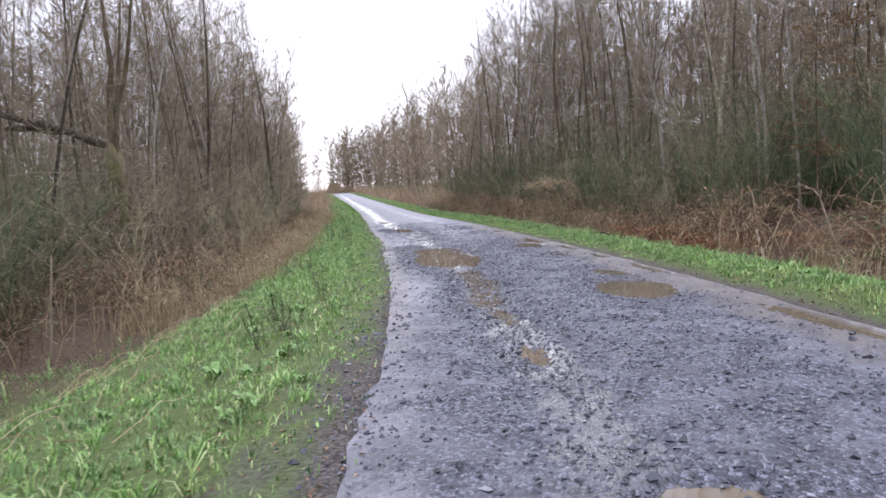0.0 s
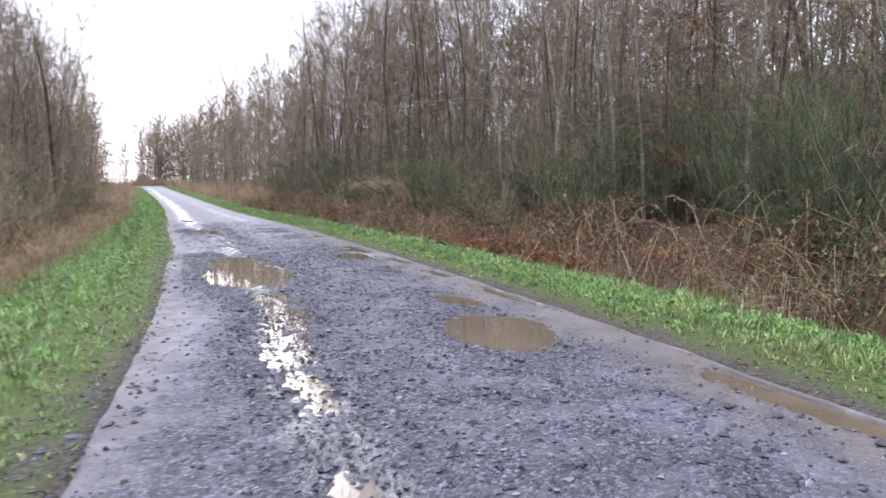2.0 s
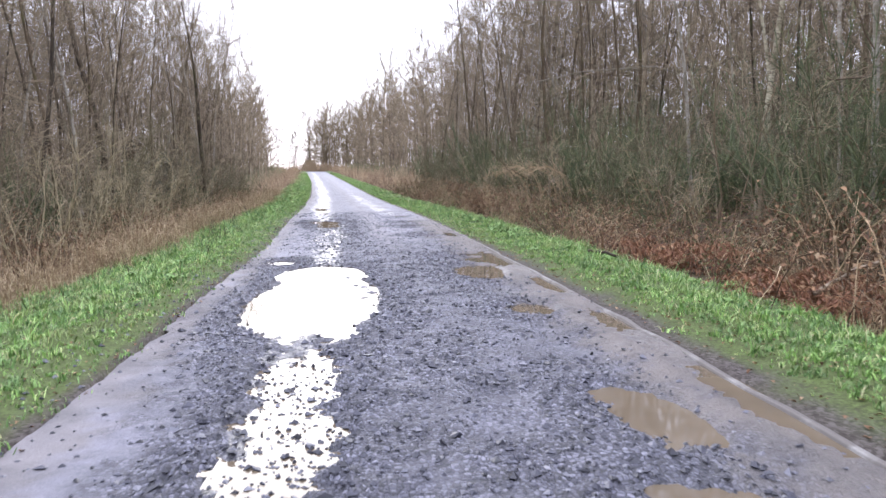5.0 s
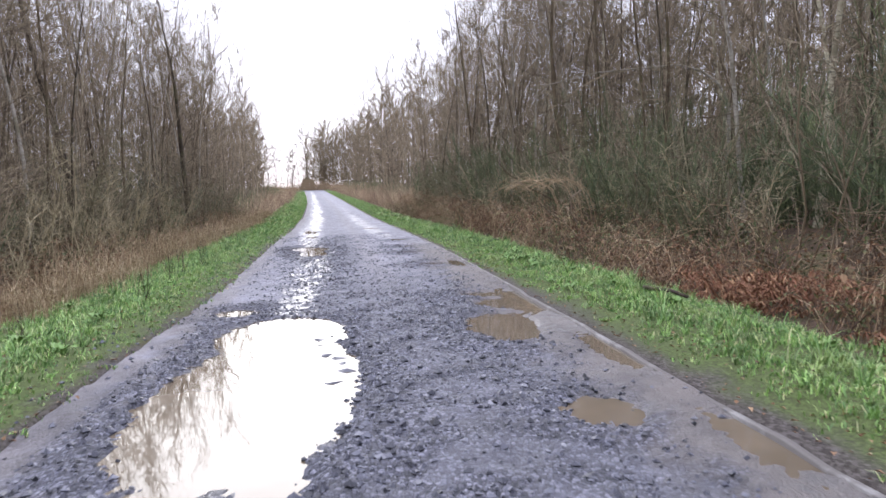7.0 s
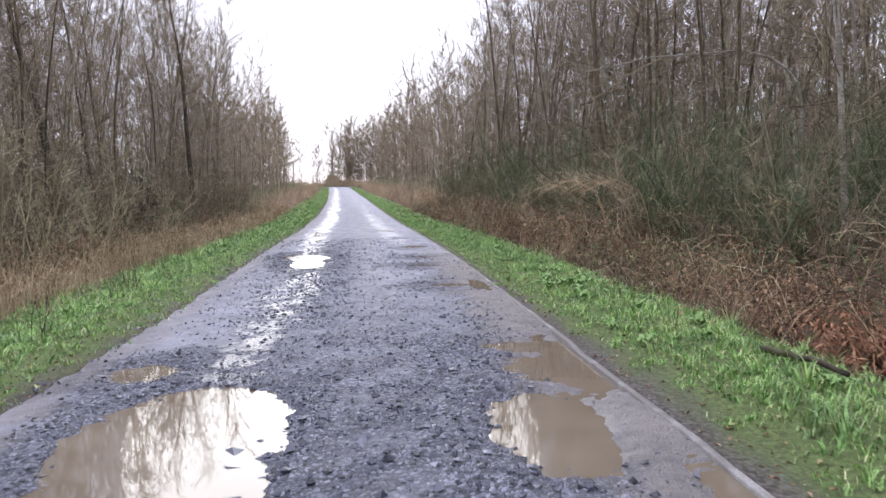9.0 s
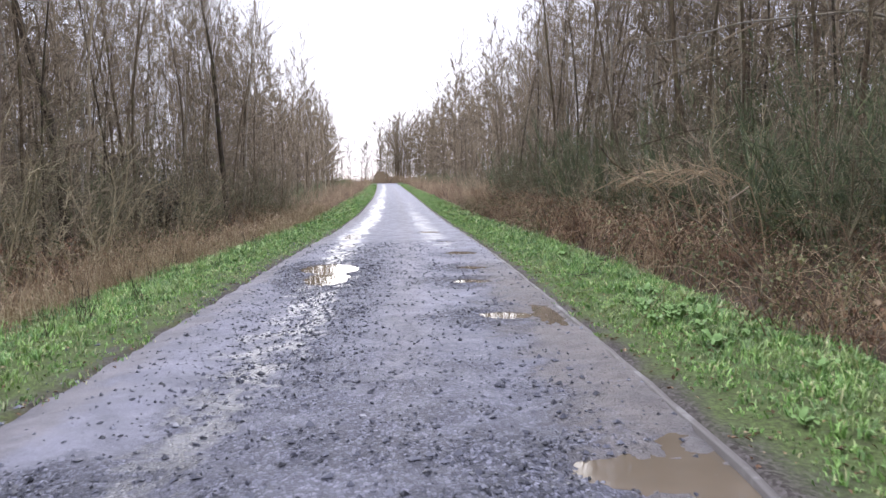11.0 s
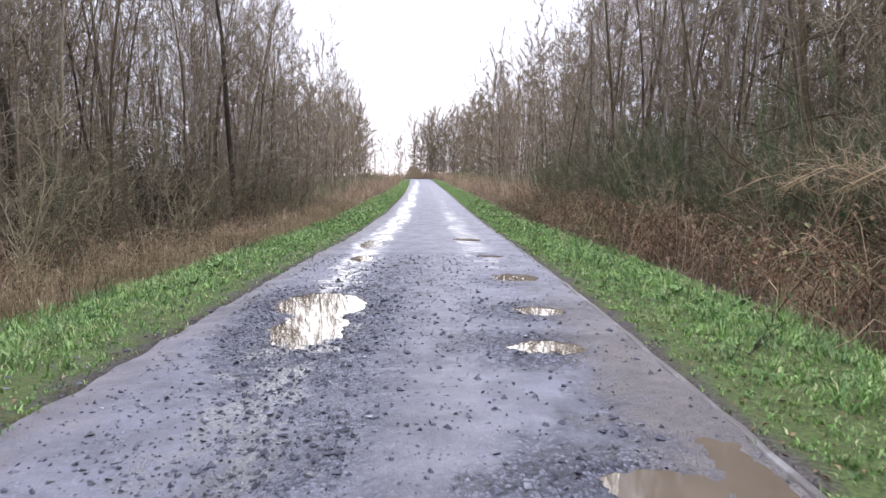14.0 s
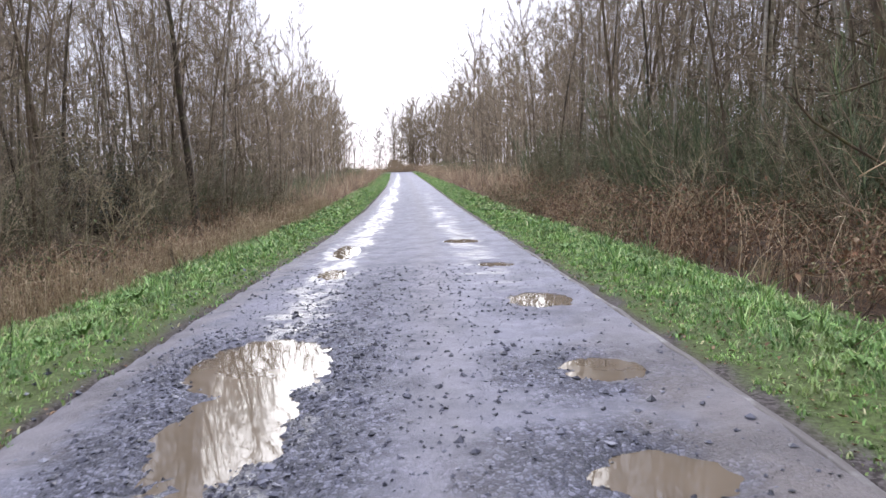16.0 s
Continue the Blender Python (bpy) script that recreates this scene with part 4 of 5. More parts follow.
def far_woods():
    r = np.random.default_rng(9)
    shapes, coarse = [], []
    for i in range(7):
        a, b = grow_tree(200 + i, 12.5 + i * 0.5, 0.052, 22, 18, 0, sides=4, thick=2.7, spread=0.3, first=0.04)
        c, d = grow_tree(220 + i, 13.0 + i * 0.5, 0.10, 21, 18, 0, sides=3, thick=5.2, spread=0.32, first=0.04)
        coarse.append((np.concatenate(c.v + d.v), [np.concatenate(c.f4 + [f + c.n for f in d.f4]), np.concatenate([f + c.n for f in d.f3])]))
        shapes.append((np.concatenate(a.v + b.v), [np.concatenate(a.f4 + [f + a.n for f in b.f4]), np.concatenate([f + a.n for f in b.f3])]))
    low = []
    for i in range(4):
        s = Strands()
        for _ in range(110):
            p = np.array((r.normal(0, 0.7), r.normal(0, 0.7), -0.1))
            s.spike(p, p + np.array((r.normal(0, 0.7), r.normal(0, 0.7), r.uniform(0.5, 2.4))), 0.013)
        low.append((np.concatenate(s.v), [np.zeros((0, 4), int), np.concatenate(s.f3)]))

    label = "dense grey-brown leafless wood in the distance"
    for side in (-1, 1):
        spots = scatter(r, side, 70, 118, 6.2, 20, 2.4, 420) + scatter(r, side, 2, 76, 17.2, 33, 2.0 if side < 0 else 1.9, 1400) + scatter(r, side, 10, 60, 12.0, 17.5, 2.0, 320) + scatter(r, side, -16, 5, 6.5, 20, 2.8, 70)
        spots = [(x, y) for x, y in spots if y > 30 or x > 0 or r.random() < 0.3]
        spots += scatter(r, side, 38, 80, 6.2, 13, 1.7, 130)
        gather(r, "far_woods", shapes, spots, MAT["twig"], label, "woods", 0.88, 1.14)
        spots = scatter(r, side, 112, 150 if side < 0 else 225, 6.4, 20, 3.0, 260 if side < 0 else 420)
        if side < 0:
            spots += scatter(r, side, 150, 225, 11, 24, 3.0, 220)
        gather(r, "far_woods", coarse, spots, MAT["twig"], label, "woods", 0.95, 1.22)
        spots = scatter(r, side, -5, 105, 33, 60, 2.9, 520)
        gather(r, "far_woods", coarse, spots, MAT["twig"], label, "woods", 0.8, 1.1)
        brush = scatter(r, side, 66, 215, 2.7, 8, 1.9, 420) + scatter(r, side, -5, 70, 17, 33, 2.6, 260)
        gather(r, "far_brush", low, brush, MAT["briar"], "brown brush along the far verge", "brush", 0.6, 1.2)
        brush = scatter(r, side, 60, 215, 6, 11, 3.4, 120) + scatter(r, side, 0, 66, 10.5, 17, 3.0, 160)
        gather(r, "far_green_brush", low, brush, MAT["broom"], "dark green brush between the trunks", "brush", 0.8, 1.5)
    end = [(r.uniform(-27, 20), r.uniform(214, 250)) for _ in range(70)]
    gather(r, "far_woods", coarse, end, MAT["twig"], "leafless trees closing the end of the road", "woods", 1.15, 1.5)
    end = [(r.uniform(-29.5, -14), r.uniform(212, 244)) for _ in range(42)]
    gather(r, "far_woods", coarse, end, MAT["twig"], "leafless trees closing the end of the road", "woods", 0.95, 1.25)
    end = [(r.uniform(-42, -29), r.uniform(225, 262)) for _ in range(14)]
    gather(r, "far_woods", coarse, end, MAT["bark"], "thin row of leafless trees beyond the road", "woods", 0.8, 1.1)
    end = [(r.uniform(-42, -18), r.uniform(209, 218)) for _ in range(70)]
    gather(r, "far_brush", low, end, MAT["briar"], "brown brush on the bank at the road's end", "brush", 0.9, 1.5)


KEEP_OFF = ((-10.4, 25.0), (-11.5, 40.0), (-10.0, 50.0), (9.8, 41.6), (13.8, 39.4), (12.6, 37.0), (10.5, 28.0), (11.7, 28.8), (6.1, 16.9), (6.3, 21.2), (6.8, 21.8), (6.5, 14.3))
build_woods()
build_undergrowth()
far_woods()


# ---------------------------------------------------------------- single trees and things beside the road
def side_twigs(s, r, line, count, length, radius, droop=0.0):
    k = len(line) - 1
    for _ in range(count):
        f = r.uniform(0.2, 1) * k
        i = min(int(f), k - 1)
        q = line[i] + (line[i + 1] - line[i]) * (f - i)
        d = unit(unit(line[i + 1] - line[i]) * 0.6 + r.normal(0, 0.65, 3) + np.array((0, 0, 0.2 - droop)))
        e = q + d * length * r.uniform(0.4, 1.1)
        s.spike(q, e, radius)
        for _ in range(4):
            g = q + (e - q) * r.uniform(0.2, 0.9)
            s.spike(g, g + unit(d + r.normal(0, 0.6, 3)) * length * r.uniform(0.2, 0.55), radius * 0.7)


def single_tree(name, label, x, y, height, radius, bark, seed, lean=(0, 0), first=0.3, spread=0.3):
    """A tree that stands out from the wood."""
    trunk, crown = grow_tree(seed, height, radius, 36, 8, 4, spread=spread * 0.8, first=first, sides=9, thick=1.3, lean=0.02)
    tree = thing(name, label, "tree")
    part("trunk", trunk.mesh("trunk", bark), tree)
    part("crown", crown.mesh("crown", MAT["twig"]), tree, "crown of bare leafless twigs")
    tree.matrix_basis = pose(x, y, stand(x, y), lean[0], lean[1], 40 * seed)


def old_tree():
    """A hollow old tree, broken at the fork, with two long low limbs."""
    r = np.random.default_rng(401)
    x, y = -10.3, 25.0
    z = stand(x, y)
    tree = thing("old_willow_tree", "hollow old willow with a cracked mossy trunk and long limbs", "tree")
    tree.matrix_basis = pose(x, y, z)
    s = Strands()
    k, sides = 12, 14
    t = np.linspace(0, 1, k)
    line = np.stack((0.12 * np.sin(t * 4) - 0.05, 0.1 * np.cos(t * 3), -0.15 + 4.1 * t), -1)
    rad = 0.31 - 0.09 * t + 0.14 * np.exp(-t * 9) + 0.05 * np.exp(-((t - 0.8) / 0.12) ** 2) - 0.12 * smooth(0.88, 1.0, t)
    s.tube(line, rad, sides)
    v = s.v[0].reshape(k, sides, 3)
    rib = 1 + 0.24 * np.sin(np.arange(sides) * 2.7)[None, :] + r.normal(0, 0.09, (k, sides))
    s.v[0] = ((v - line[:, None]) * rib[..., None] + line[:, None]).reshape(-1, 3)
    part("trunk", s.mesh("trunk", MAT["mossy_bark"]), tree, "ribbed weathered trunk with moss")
    top = line[-1]
    limbs = [((-0.05, 0, 3.75), (-1.9, -0.2, 4.5), (-3.9, -0.5, 5.05), (-6.0, -0.7, 5.6)), ((-1.6, -0.2, 4.4), (-2.7, 0.2, 4.5), (-4.0, 0.4, 4.55), (-5.5, 0.6, 4.9))]
    for pts in limbs:
        s = Strands()
        p = np.array(pts)
        f = np.linspace(0, 3, 9)
        p = np.stack([np.interp(f, np.arange(4), p[:, i]) for i in range(3)], -1) + r.normal(0, 0.04, (9, 3))
        s.tube(p, np.linspace(0.15, 0.05, 9), 8)
        side_twigs(s, r, p, 18, 0.9, 0.009)
        part("limb", s.mesh("limb", MAT["dark_bark"]), tree, "long low bare limb")
    for i, (dx, h, rr) in enumerate(((0.55, 7.5, 0.11), (0.1, 8.5, 0.13), (0.3, 6.5, 0.09))):
        s = Strands()
        p = bent(r, top + np.array((0.12 * i - 0.1, 0, -0.7)), (dx * 0.25, 0.05, 1), h, 9, 0.25, 0.3)
        s.tube(p, np.linspace(rr, 0.012, 9), 7)
        side_twigs(s, r, p, 46, 1.5, 0.010)
        part("upper_stem", s.mesh("upper_stem", MAT["bark"]), tree)
    s = Strands()
    for _ in range(46):
        h = r.uniform(0.4, 2.6)
        a = r.uniform(-0.9, 0.9)
        p = np.array((0.35, 0, h))
        q = bent(r, p, (math.cos(a), math.sin(a) - 0.4, r.uniform(0.0, 0.5)), r.uniform(0.8, 2.4), 4, 0.25, -0.1)
        s.tube(q, np.linspace(0.012, 0.006, 4), 3)
        side_twigs(s, r, q, 5, 0.5, 0.006)
    part("shoots_crown", s.mesh("shoots_crown", MAT["twig"]), tree, "thin side shoots from the trunk")


def bent_birch():
    """A young birch bowed over in an arch."""
    r = np.random.default_rng(403)
    x, y = 12.6, 37.0
    z = stand(x, y)
    tree = thing("bowed_birch_tree", "young birch bowed over into a long arch", "tree")
    tree.matrix_basis = pose(x, y, z)
    path = np.array(((0.1, 0, -0.2), (0.08, 0, 1.8), (0.04, 0, 3.65), (-0.11, 0, 4.34), (-0.47, 0, 4.79), (-0.98, 0, 5.12), (-1.78, 0, 5.32), (-3.16, 0, 5.2), (-4.55, 0, 5.09), (-5.93, 0, 4.76), (-7.11, 0, 4.54)))
    s = Strands()
    s.tube(path, np.linspace(0.07, 0.014, 11), 8)
    part("trunk", s.mesh("trunk", MAT["birch"]), tree)
    s = Strands()
    for a, b in (((-4.2, 0.0, 5.1), (-6.4, 0.0, 3.85)), ((-3.1, 0, 5.2), (-4.4, 0.0, 4.6)), ((0, 0, 3.9), (0.9, 0.2, 6.2)), ((0, 0, 3.0), (1.1, -0.3, 3.4)), ((0.02, 0, 4.1), (0.3, 0.2, 7.5))):
        q = np.linspace(np.array(a), np.array(b), 5) + r.normal(0, 0.05, (5, 3))
        s.tube(q, np.linspace(0.035, 0.012, 5), 5)
        side_twigs(s, r, q, 14, 0.8, 0.009, 0.2)
    side_twigs(s, r, path[4:], 26, 0.9, 0.010, 0.2)
    part("crown", s.mesh("crown", MAT["twig"]), tree)


def beech_sapling(x, y, height, seed):
    """A young beech that has kept its withered leaves in flat sprays."""
    r = np.random.default_rng(seed)
    z = stand(x, y)
    tree = thing("beech_sapling", "young beech still holding pale withered leaves", "tree")
    tree.matrix_basis = pose(x, y, z)
    s, f = Strands(), Strands()
    line = bent(r, (0, 0, -0.1), (0, 0, 1), height, 8, 0.12, 0.2)
    s.tube(line, np.linspace(0.045, 0.008, 8), 7)
    part("trunk", s.mesh("trunk", MAT["bark"]), tree)
    s = Strands()
    for i in range(26):
        h = height * r.uniform(0.28, 0.97)
        a = r.uniform(0, 6.283)
        p = np.array((np.interp(h, line[:, 2], line[:, 0]), np.interp(h, line[:, 2], line[:, 1]), h))
        q = bent(r, p, (math.cos(a), math.sin(a), 0.12), r.uniform(0.6, 1.9), 5, 0.2, -0.05)
        s.tube(q, np.linspace(0.012, 0.004, 5), 3)
        for _ in range(44):
            k = r.uniform(0.25, 1) * 4
            j = min(int(k), 3)
            c = q[j] + (q[j + 1] - q[j]) * (k - j) + np.array((r.normal(0, 0.16), r.normal(0, 0.16), r.normal(0, 0.03)))
            f.leaf(c, (r.normal(), r.normal(), r.normal(0, 0.25) - 0.2), r.uniform(0.07, 0.12), r.uniform(0.045, 0.07))
    part("twig_crown", s.mesh("twig_crown", MAT["twig"]), tree)
    part("foliage", f.mesh("foliage", MAT["beech_leaf"], True), tree, "pale brown withered leaves")


def holly_bush(x, y, width, height, seed):
    r = np.random.default_rng(seed)
    bush = thing("holly_bush", "dark evergreen holly bush among bare trees", "bush")
    bush.matrix_basis = pose(x, y, stand(x, y))
    s, f = Strands(), Strands()
    for _ in range(40):
        a = r.uniform(0, 6.283)
        q = bent(r, (r.normal(0, 0.15), r.normal(0, 0.15), -0.1), (math.cos(a) * r.uniform(0.1, 0.9), math.sin(a) * r.uniform(0.1, 0.9), 1), height * r.uniform(0.6, 1.0), 6, 0.35, 0.1)
        s.tube(q, np.linspace(0.025, 0.006, 6), 4)
        for _ in range(80):
            k = r.uniform(0.25, 1) * 5
            j = min(int(k), 4)
            c = q[j] + (q[j + 1] - q[j]) * (k - j) + r.normal(0, 0.16 * width / 2, 3)
            f.leaf(c, r.normal(0, 1, 3), r.uniform(0.08, 0.14), r.uniform(0.05, 0.08), 0.35)
    part("stem_crown", s.mesh("stem_crown", MAT["dark_bark"]), bush)
    part("foliage", f.mesh("foliage", MAT["holly"], True), bush, "dark green glossy leaves")


def stick(name, label, pts, radius, mat, twigs=0, length=0.4, category="branch"):
    """A loose branch on the ground."""
    r = np.random.default_rng(len(name) + int(abs(pts[0][1]) * 10))
    base = np.array(pts[0], float)
    p = np.array(pts, float) - base
    f = np.linspace(0, len(p) - 1, 9)
    line = np.stack([np.interp(f, np.arange(len(p)), p[:, i]) for i in range(3)], -1) + r.normal(0, radius * 0.35, (9, 3))
    s = Strands()
    s.tube(line, np.linspace(radius, radius * 0.6, 9), 7)
    v = s.v[0]
    for ring, flip in ((np.arange(7), False), (np.arange(7) + 56, True)):
        c = len(s.v[0])
        s.v[0] = np.concatenate((s.v[0], s.v[0][ring].mean(0)[None]))
        tri = np.stack((ring, np.roll(ring, -1), np.full(7, c)), -1)
        s.f3.append(tri if flip else tri[:, ::-1])
    s.n = len(s.v[0])
    if twigs:
        side_twigs(s, r, line, twigs, length, radius * 0.4)
    ob = tagged(new(name, s.mesh(name, mat)), label, category)
    ob.matrix_basis = pose(*base)


def dock_plants():
    r = np.random.default_rng(411)
    shapes = []
    for i in range(4):
        s = Strands()
        n, L, W = 6, 0.15 + 0.02 * i, 0.05 + 0.006 * i
        t = np.linspace(0, 1, n)
        mid = np.stack((t * L, 0 * t, 0.42 * L * np.sin(t * 2.3) * (0.6 + 0.2 * i)), -1)
        half = W / 2 * np.sin(np.clip(t * 0.92 + 0.06, 0, 1) * math.pi) ** 0.7 + 0.003
        wave = 0.012 * np.sin(t * 14 + i)
        left = mid + np.stack((0 * t, half, 0.3 * half + wave), -1)
        right = mid + np.stack((0 * t, -half, 0.3 * half - wave), -1)
        v = np.concatenate((left, mid, right))
        q = np.arange(n - 1)[:, None]
        f = np.concatenate((q + np.array((0, 1, n + 1, n)), q + np.array((n, n + 1, 2 * n + 1, 2 * n))))
        shapes.append(fast_mesh("leaf", v, [f], MAT["dock"]))
    first = []
    for i in range(3):
        plant_ob = thing("dock_plant", "low broad-leaved dock plant growing in the verge", "plant", "dock plants on the verge")
        for k in range(11):
            ob = part("leaf", shapes[int(r.integers(4))], plant_ob)
            ob.matrix_basis = pose(r.normal(0, 0.03), r.normal(0, 0.03), 0.01, 0, -r.uniform(-5, 30), k * 137 + r.uniform(-20, 20)) @ Matrix.Scale(r.uniform(0.6, 1.15), 4)
        first.append(plant_ob)
    spots = [(3.5, 26.4), (3.45, 25.9), (3.4, 25.3), (3.75, 26.1), (3.7, 25.5), (5.0, 10.6), (5.2, 10.2), (4.8, 11.0), (5.1, 9.7), (3.9, 26.2), (4.0, 25.6), (3.8, 25.0), (4.1, 24.6), (3.7, 24.2), (4.2, 26.9), (3.6, 27.4), (4.6, 22.4), (4.2, 23.3), (4.4, 21.6), (3.3, 31.6), (3.2, 32.4), (3.5, 30.8), (-1.5, 7.2), (-1.7, 6.6), (-1.1, 6.0), (-1.4, 5.4), (-2.0, 8.4), (-2.4, 17.2), (-3.0, 21.0), (-2.6, 24.0), (-4.0, 29.5), (-3.6, 33.0), (-4.4, 35.5)]
    spots += scatter(r, 1, 8, 40, 0.55, 1.9, 0.8, 26) + scatter(r, -1, 4, 44, 0.4, 2.5, 0.9, 46)
    for i, (x, y) in enumerate(spots):
        k = r.uniform(0.65, 0.9) if 24 < y < 27.5 and x > 3 else r.uniform(0.5, 0.85)
        m = pose(x, y, stand(x, y, 0.0), 0, 0, r.uniform(0, 360)) @ Matrix.Scale(k, 4)
        if i < 3:
            first[i].matrix_basis = m
        else:
            copy_thing(first[i % 3], m).scale = (k,) * 3


def dead_weeds():
    """Thin dry weed stalks that stand in the verge."""
    r = np.random.default_rng(421)
    kinds = []
    for i in range(3):
        weed = thing("dry_weed", "thin dark dry weed stalk standing in the grass", "plant", "dry weeds on the verge")
        for _ in range(4):
            s = Strands()
            q = bent(r, (r.normal(0, 0.05), r.normal(0, 0.05), -0.03), (r.normal(0, 0.25), r.normal(0, 0.25), 1), r.uniform(0.3, 0.65), 5, 0.2)
            s.tube(q, np.linspace(0.005, 0.0025, 5), 4)
            side_twigs(s, r, q, 5, 0.14, 0.003)
            part("stalk", s.mesh("stalk", MAT["dark_bark"]), weed)
        kinds.append(weed)
    spots = [(-1.6, 8.3), (-1.9, 9.0), (-1.3, 9.6), (-2.1, 10.4), (-1.8, 7.6), (-3.2, 26.4), (-3.5, 27.0), (-3.1, 25.6), (-4.2, 31.5)]
    spread_out(kinds, spots + scatter(r, -1, 6, 42, 0.8, 2.6, 1.2, 16), r, 0.7, 1.15)


def log_pile(x, y, rows, length, radius, seed, label):
    r = np.random.default_rng(seed)
    z = stand(x, y, 0.0)
    pile = thing("log_pile", label, "log pile")
    pile.matrix_basis = pose(x, y, z, 0, 0, 12)
    end = log_end_material()
    s = Strands()
    line = np.stack((np.zeros(5), np.linspace(-length / 2, length / 2, 5), 0.02 * np.sin(np.arange(5))), -1)
    s.tube(line, radius * np.array((1.03, 0.99, 1.0, 0.97, 0.95)), 10)
    me = s.mesh("log", MAT["log"])
    a = np.arange(10) * 0.6283
    cap = fast_mesh("log_end", np.concatenate(([(0, -length / 2 - 0.012, 0)], np.stack((np.cos(a) * radius * 0.95, np.full(10, -length / 2 - 0.004), np.sin(a) * radius * 0.95), -1))),
                    [np.stack((np.zeros(10, int), np.arange(10) + 1, np.roll(np.arange(10), -1) + 1), -1)], end)
    for k, n in enumerate(rows):
        for i in range(n):
            ob = part("log", me, pile)
            ob.matrix_basis = pose((i - (n - 1) / 2) * radius * 2.02, r.normal(0, 0.08), radius + k * radius * 1.76, 0, r.uniform(0, 360))
            part("log_end", cap, ob, "pale sawn end")


MAT["pale_stem"] = strand_material("pale_sapling_stems", (0.0, (0.20, 0.155, 0.09)), (0.6, (0.36, 0.30, 0.18)), (1.0, (0.52, 0.45, 0.27)))
MAT["holly"] = strand_material("holly_leaves", (0.0, (0.014, 0.03, 0.014)), (0.7, (0.03, 0.055, 0.024)), (1.0, (0.06, 0.085, 0.035)), rough=0.4, spec=0.5)
old_tree()
bent_birch()
single_tree("tall_birch_tree", "tall leaning birch with white peeling bark", 10.9, 28.0, 15, 0.085, MAT["white_birch"], 431, (0, 1.8), 0.35)
single_tree("thin_birch_tree", "thin leaning birch with pale grey bark", 11.2, 28.3, 12, 0.055, MAT["white_birch"], 432, (0, 4.5), 0.35)
single_tree("tall_birch_tree", "tall straight birch with pale spotted bark", 9.8, 41.6, 14, 0.075, MAT["white_birch"], 433, (0, -1), 0.4)
single_tree("tall_birch_tree", "tall straight birch behind the green thicket", 13.8, 39.4, 14, 0.075, MAT["white_birch"], 437, (0, 1), 0.35)
single_tree("tall_birch_tree", "tall straight birch with white banded bark", 8.3, 48.7, 15, 0.085, MAT["white_birch"], 434, (0, 0), 0.4)
single_tree("tall_alder_tree", "tall dark alder standing above the thicket", -11.5, 40.0, 14, 0.16, MAT["dark_bark"], 435, (0, 2), 0.3, 0.38)
single_tree("tall_alder_tree", "tall dark alder standing above the thicket", -10.9, 53.0, 14, 0.15, MAT["dark_bark"], 436, (0, 0), 0.25, 0.36)
beech_sapling(10.5, 19.7, 5.6, 441)
beech_sapling(13.2, 21.8, 6.0, 442)
holly_bush(-13.2, 50.3, 3.4, 4.8, 451)
stick("fallen_branch", "short dark broken branch lying on the grass", ((4.6, 20.85, 0.2), (4.72, 20.45, 0.22), (4.86, 20.0, 0.19)), 0.034, MAT["dark_bark"])
stick("pale_stick", "pale peeled stick leaning out of the brambles", ((6.12, 13.4, -0.02), (6.3, 14.0, 0.28), (6.52, 14.67, 0.55)), 0.022, MAT["dead_wood"])
stick("pale_stick", "pale broken stem bent over above the brambles", ((7.45, 13.2, -0.1), (7.35, 13.5, 0.7), (7.3, 13.8, 1.25), (7.0, 13.9, 1.4)), 0.018, MAT["dead_wood"], 4)
stick("fallen_branch", "long pale fallen branch lying across the brambles", ((6.3, 16.6, 0.12), (6.9, 16.8, 0.38), (7.8, 17.2, 0.5)), 0.028, MAT["dead_wood"], 5)
stick("fallen_branch", "dark twiggy branch lying across the grass", ((3.95, 30.4, 0.05), (3.4, 29.6, 0.16), (3.0, 28.6, 0.22)), 0.012, MAT["dark_bark"], 10, 0.5)
stick("bare_pole", "thin bare branch leaning out of the thicket", ((5.6, 27.6, 0.0), (5.1, 28.6, 0.75), (4.7, 29.8, 1.2), (4.4, 31.0, 1.75)), 0.011, MAT["bark"], 8)
stick("hooked_branch", "pale hooked branch sticking up from the brambles", ((6.2, 30.2, 0.1), (5.5, 29.6, 0.9), (5.45, 29.5, 1.3), (5.7, 29.4, 1.5)), 0.022, MAT["dead_wood"], 4)
stick("thin_sapling", "thin pale forked sapling standing in the ditch", ((-5.44, 10.42, -0.75), (-5.4, 10.42, 0.0), (-5.32, 10.42, 0.85)), 0.018, MAT["dead_wood"], 7, 0.5, "sapling")
for i, (a, b, c) in enumerate(((4.9, 31.4, 0.3), (5.3, 31.0, 0.3), (5.6, 31.7, 0.3), (5.1, 32.2, 0.3), (5.7, 30.6, 0.3), (4.7, 33.0, 0.2), (6.0, 32.4, 0.3))):
    stick("arching_hazel", "arching pale hazel stem hung with fine twigs", ((a + 0.9, b + 0.2, -0.1), (a + 0.5, b, 1.2 + c), (a - 0.2, b - 0.1, 1.55 + c), (a - 0.9, b - 0.3, 1.2 + c)), 0.010, MAT["straw"], 30, 0.6, "shrub")
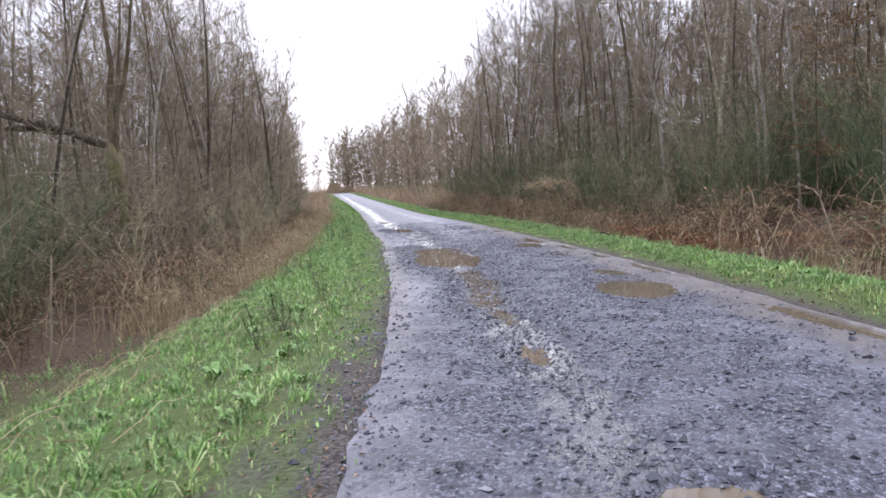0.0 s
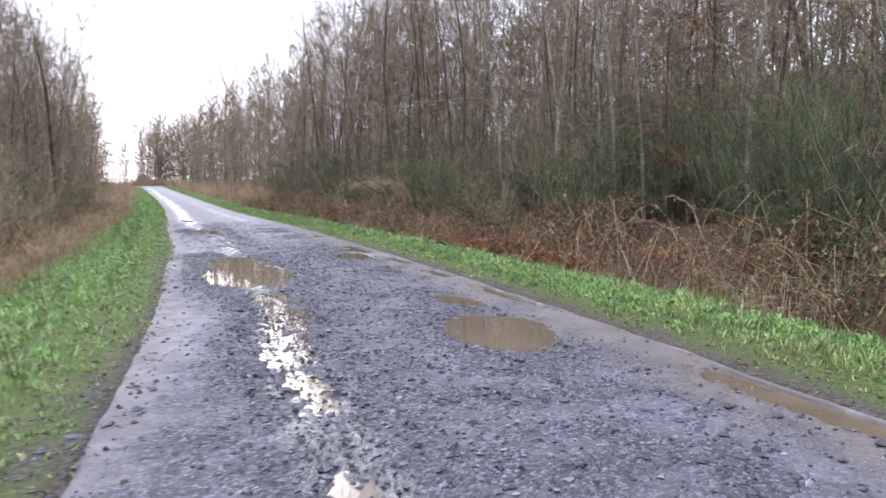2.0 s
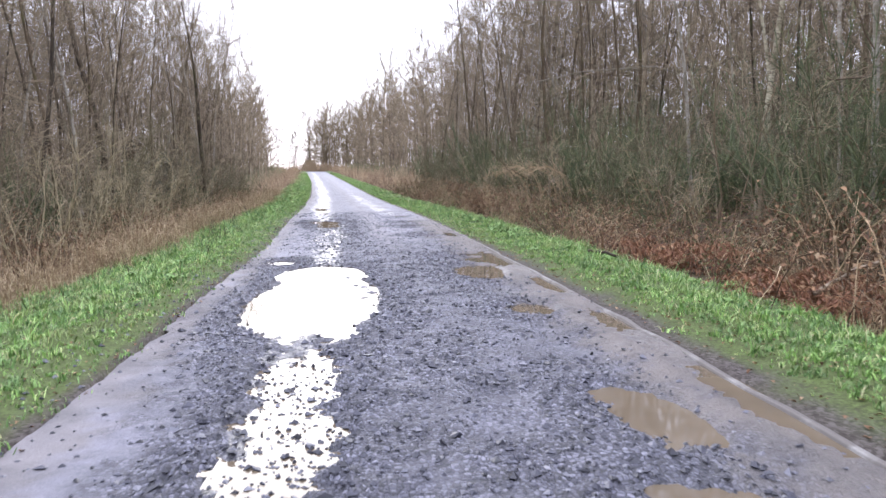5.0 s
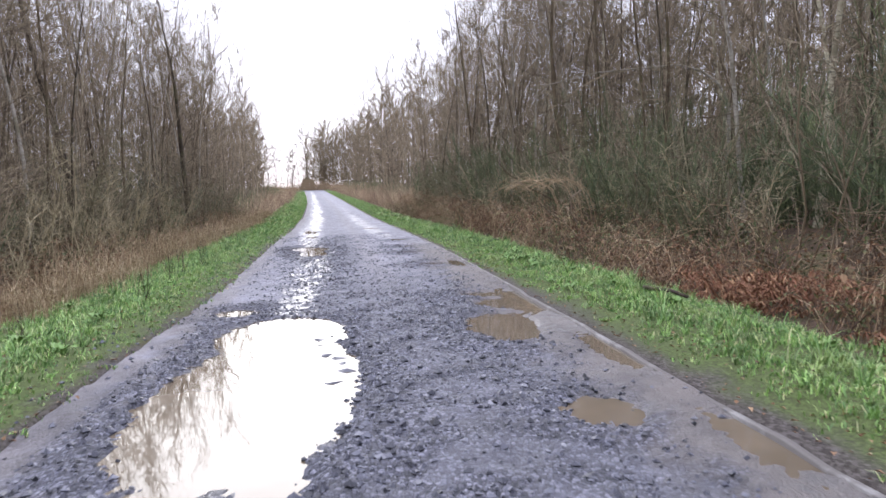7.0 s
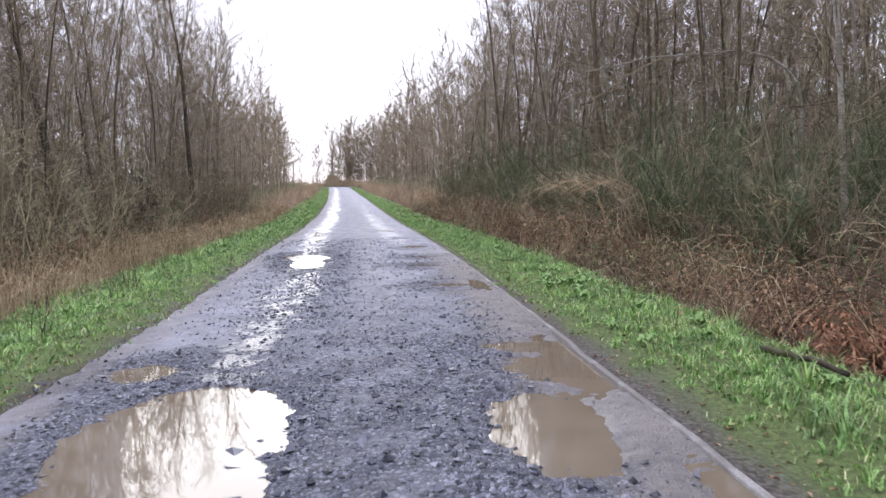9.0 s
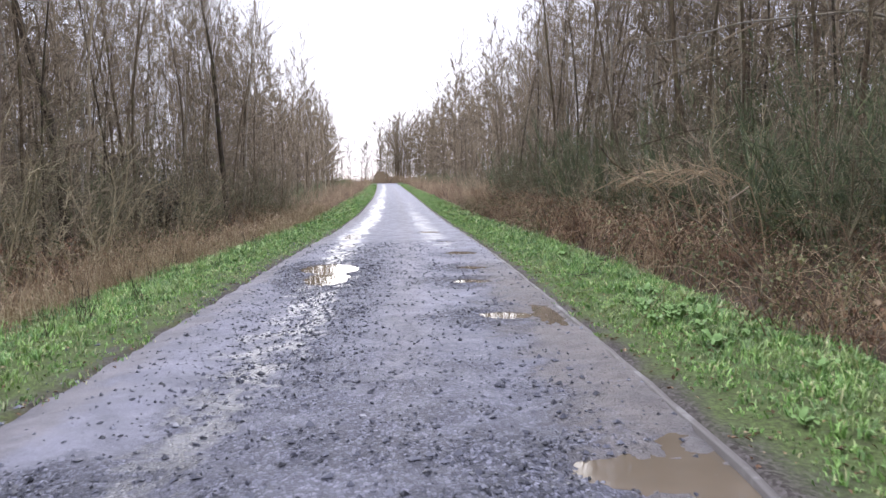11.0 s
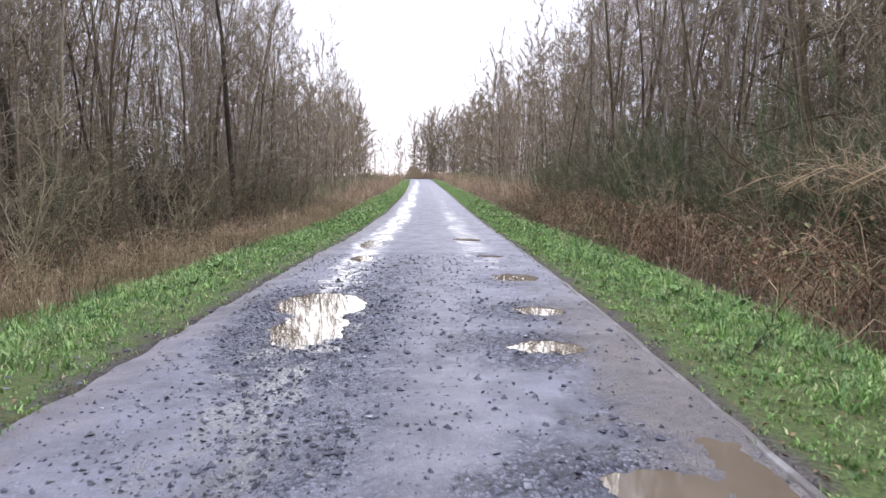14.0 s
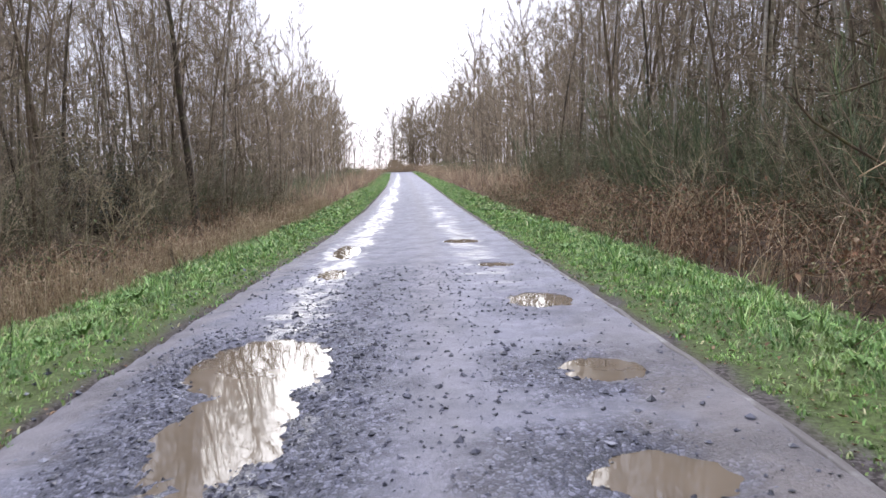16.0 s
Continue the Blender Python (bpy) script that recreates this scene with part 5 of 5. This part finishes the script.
def pale_sapling(seed, height):
    """A thin sapling of a few pale stems with short side shoots, and buds along them."""
    r = np.random.default_rng(seed)
    tree = thing("pale_sapling", "slender leafless sapling with pale budding stems", "sapling", "saplings along the verge")
    for _ in range(4):
        s = Strands()
        a = r.uniform(0, 6.283)
        line = bent(r, (r.normal(0, 0.12), r.normal(0, 0.12), -0.1), (math.cos(a) * 0.35, math.sin(a) * 0.35, 1), height * r.uniform(0.6, 1.05), 8, 0.35, 0.1)
        s.tube(line, np.linspace(r.uniform(0.011, 0.019), 0.004, 8), 5)
        side_twigs(s, r, line, 16, 0.55, 0.0065)
        for _ in range(40):
            k = r.uniform(0.25, 1) * 7
            i = min(int(k), 6)
            q = line[i] + (line[i + 1] - line[i]) * (k - i) + r.normal(0, 0.07, 3)
            s.leaf(q, r.normal(0, 1, 3) + np.array((0, 0, 0.5)), r.uniform(0.025, 0.05), 0.018)
        part("stem", s.mesh("stem", MAT["pale_stem"]), tree)
    return tree


def pale_saplings():
    r = np.random.default_rng(481)
    spots = [(-5.6, 14.8), (-6.3, 18.6), (-6.0, 22.4), (-6.7, 26.5), (-6.9, 29.8), (-8.2, 31.0), (-7.6, 34.4), (-7.4, 31.8), (-7.1, 28.2), (-8.5, 35.8), (-8.1, 33.2), (-6.4, 24.4), (-8.6, 38.0), (-9.0, 43.0), (-10.4, 48.0), (7.6, 23.8), (8.0, 27.4), (7.2, 33.2), (6.0, 38.6), (5.2, 43.4)]
    spread_out([pale_sapling(482 + i, 2.5 + 0.5 * i) for i in range(3)], spots, r, 0.85, 1.4)


def bare_limbs():
    """Long bare limbs that reach out of the wood over the brambles."""
    for x, y, pts, radius in (
            (10.8, 42.6, ((-0.3, 0, 5.6), (-1.0, -0.5, 5.9), (-2.4, -0.6, 5.3), (-3.9, -0.6, 4.7)), 0.035),
            (10.8, 42.4, ((0, 0, 5.2), (-1.0, -0.3, 4.9), (-2.2, -0.4, 4.35), (-3.2, -0.5, 4.0)), 0.028),
            (10.3, 42.2, ((0, 0, 3.6), (-1.3, -0.2, 3.5), (-2.6, -0.2, 3.0), (-3.8, -0.2, 3.15)), 0.03),
            (8.9, 38.4, ((0, 0, 3.1), (-1.4, -0.4, 3.05), (-2.5, -0.4, 2.8), (-3.1, -0.4, 2.6)), 0.03),
            (7.6, 36.4, ((0, 0, 0.6), (-0.9, -0.3, 1.0), (-2.0, -0.4, 1.5), (-2.9, -0.4, 2.1), (-3.2, -0.4, 2.5)), 0.026)):
        stick("bare_limb", "long bare limb reaching out of the thicket", [(x + a, y + b, c) for a, b, c in pts], radius, MAT["bark"], 14, 0.7)


def fallen_stalks():
    """Long dry stalks flattened over the grass beside the ditch."""
    r = np.random.default_rng(471)
    s = Strands()
    for _ in range(70):
        y = r.uniform(4.5, 12.5)
        x = float(edge(LEFT, y)) - 3.1 + r.normal(0, 0.6)
        a = r.normal(1.75, 0.4)
        t = np.linspace(0, 1, 6)
        px, py = x + math.cos(a) * t * r.uniform(0.5, 1.4), y + math.sin(a) * t * r.uniform(0.5, 1.4)
        pz = land(px, py) + 0.05 + 0.18 * np.sin(t * 3.0) * r.random() + r.normal(0, 0.015, 6)
        s.tube(np.stack((px, py, pz), -1), np.linspace(0.0042, 0.002, 6), 3)
    tagged(new("fallen_stalks", s.mesh("fallen_stalks", MAT["straw"])), "dry flattened stalks lying over the grass", "dry grass", kind="stuff")


fallen_stalks()
pale_saplings()
bare_limbs()
dock_plants()
dead_weeds()
log_pile(-26.0, 204.0, (7, 7, 6, 6, 5, 4), 4.0, 0.27, 461, "stack of felled brown logs beside the road's end")
log_pile(-22.6, 206.0, (5, 4, 3), 3.0, 0.24, 462, "low stack of dark felled logs at the road's end")
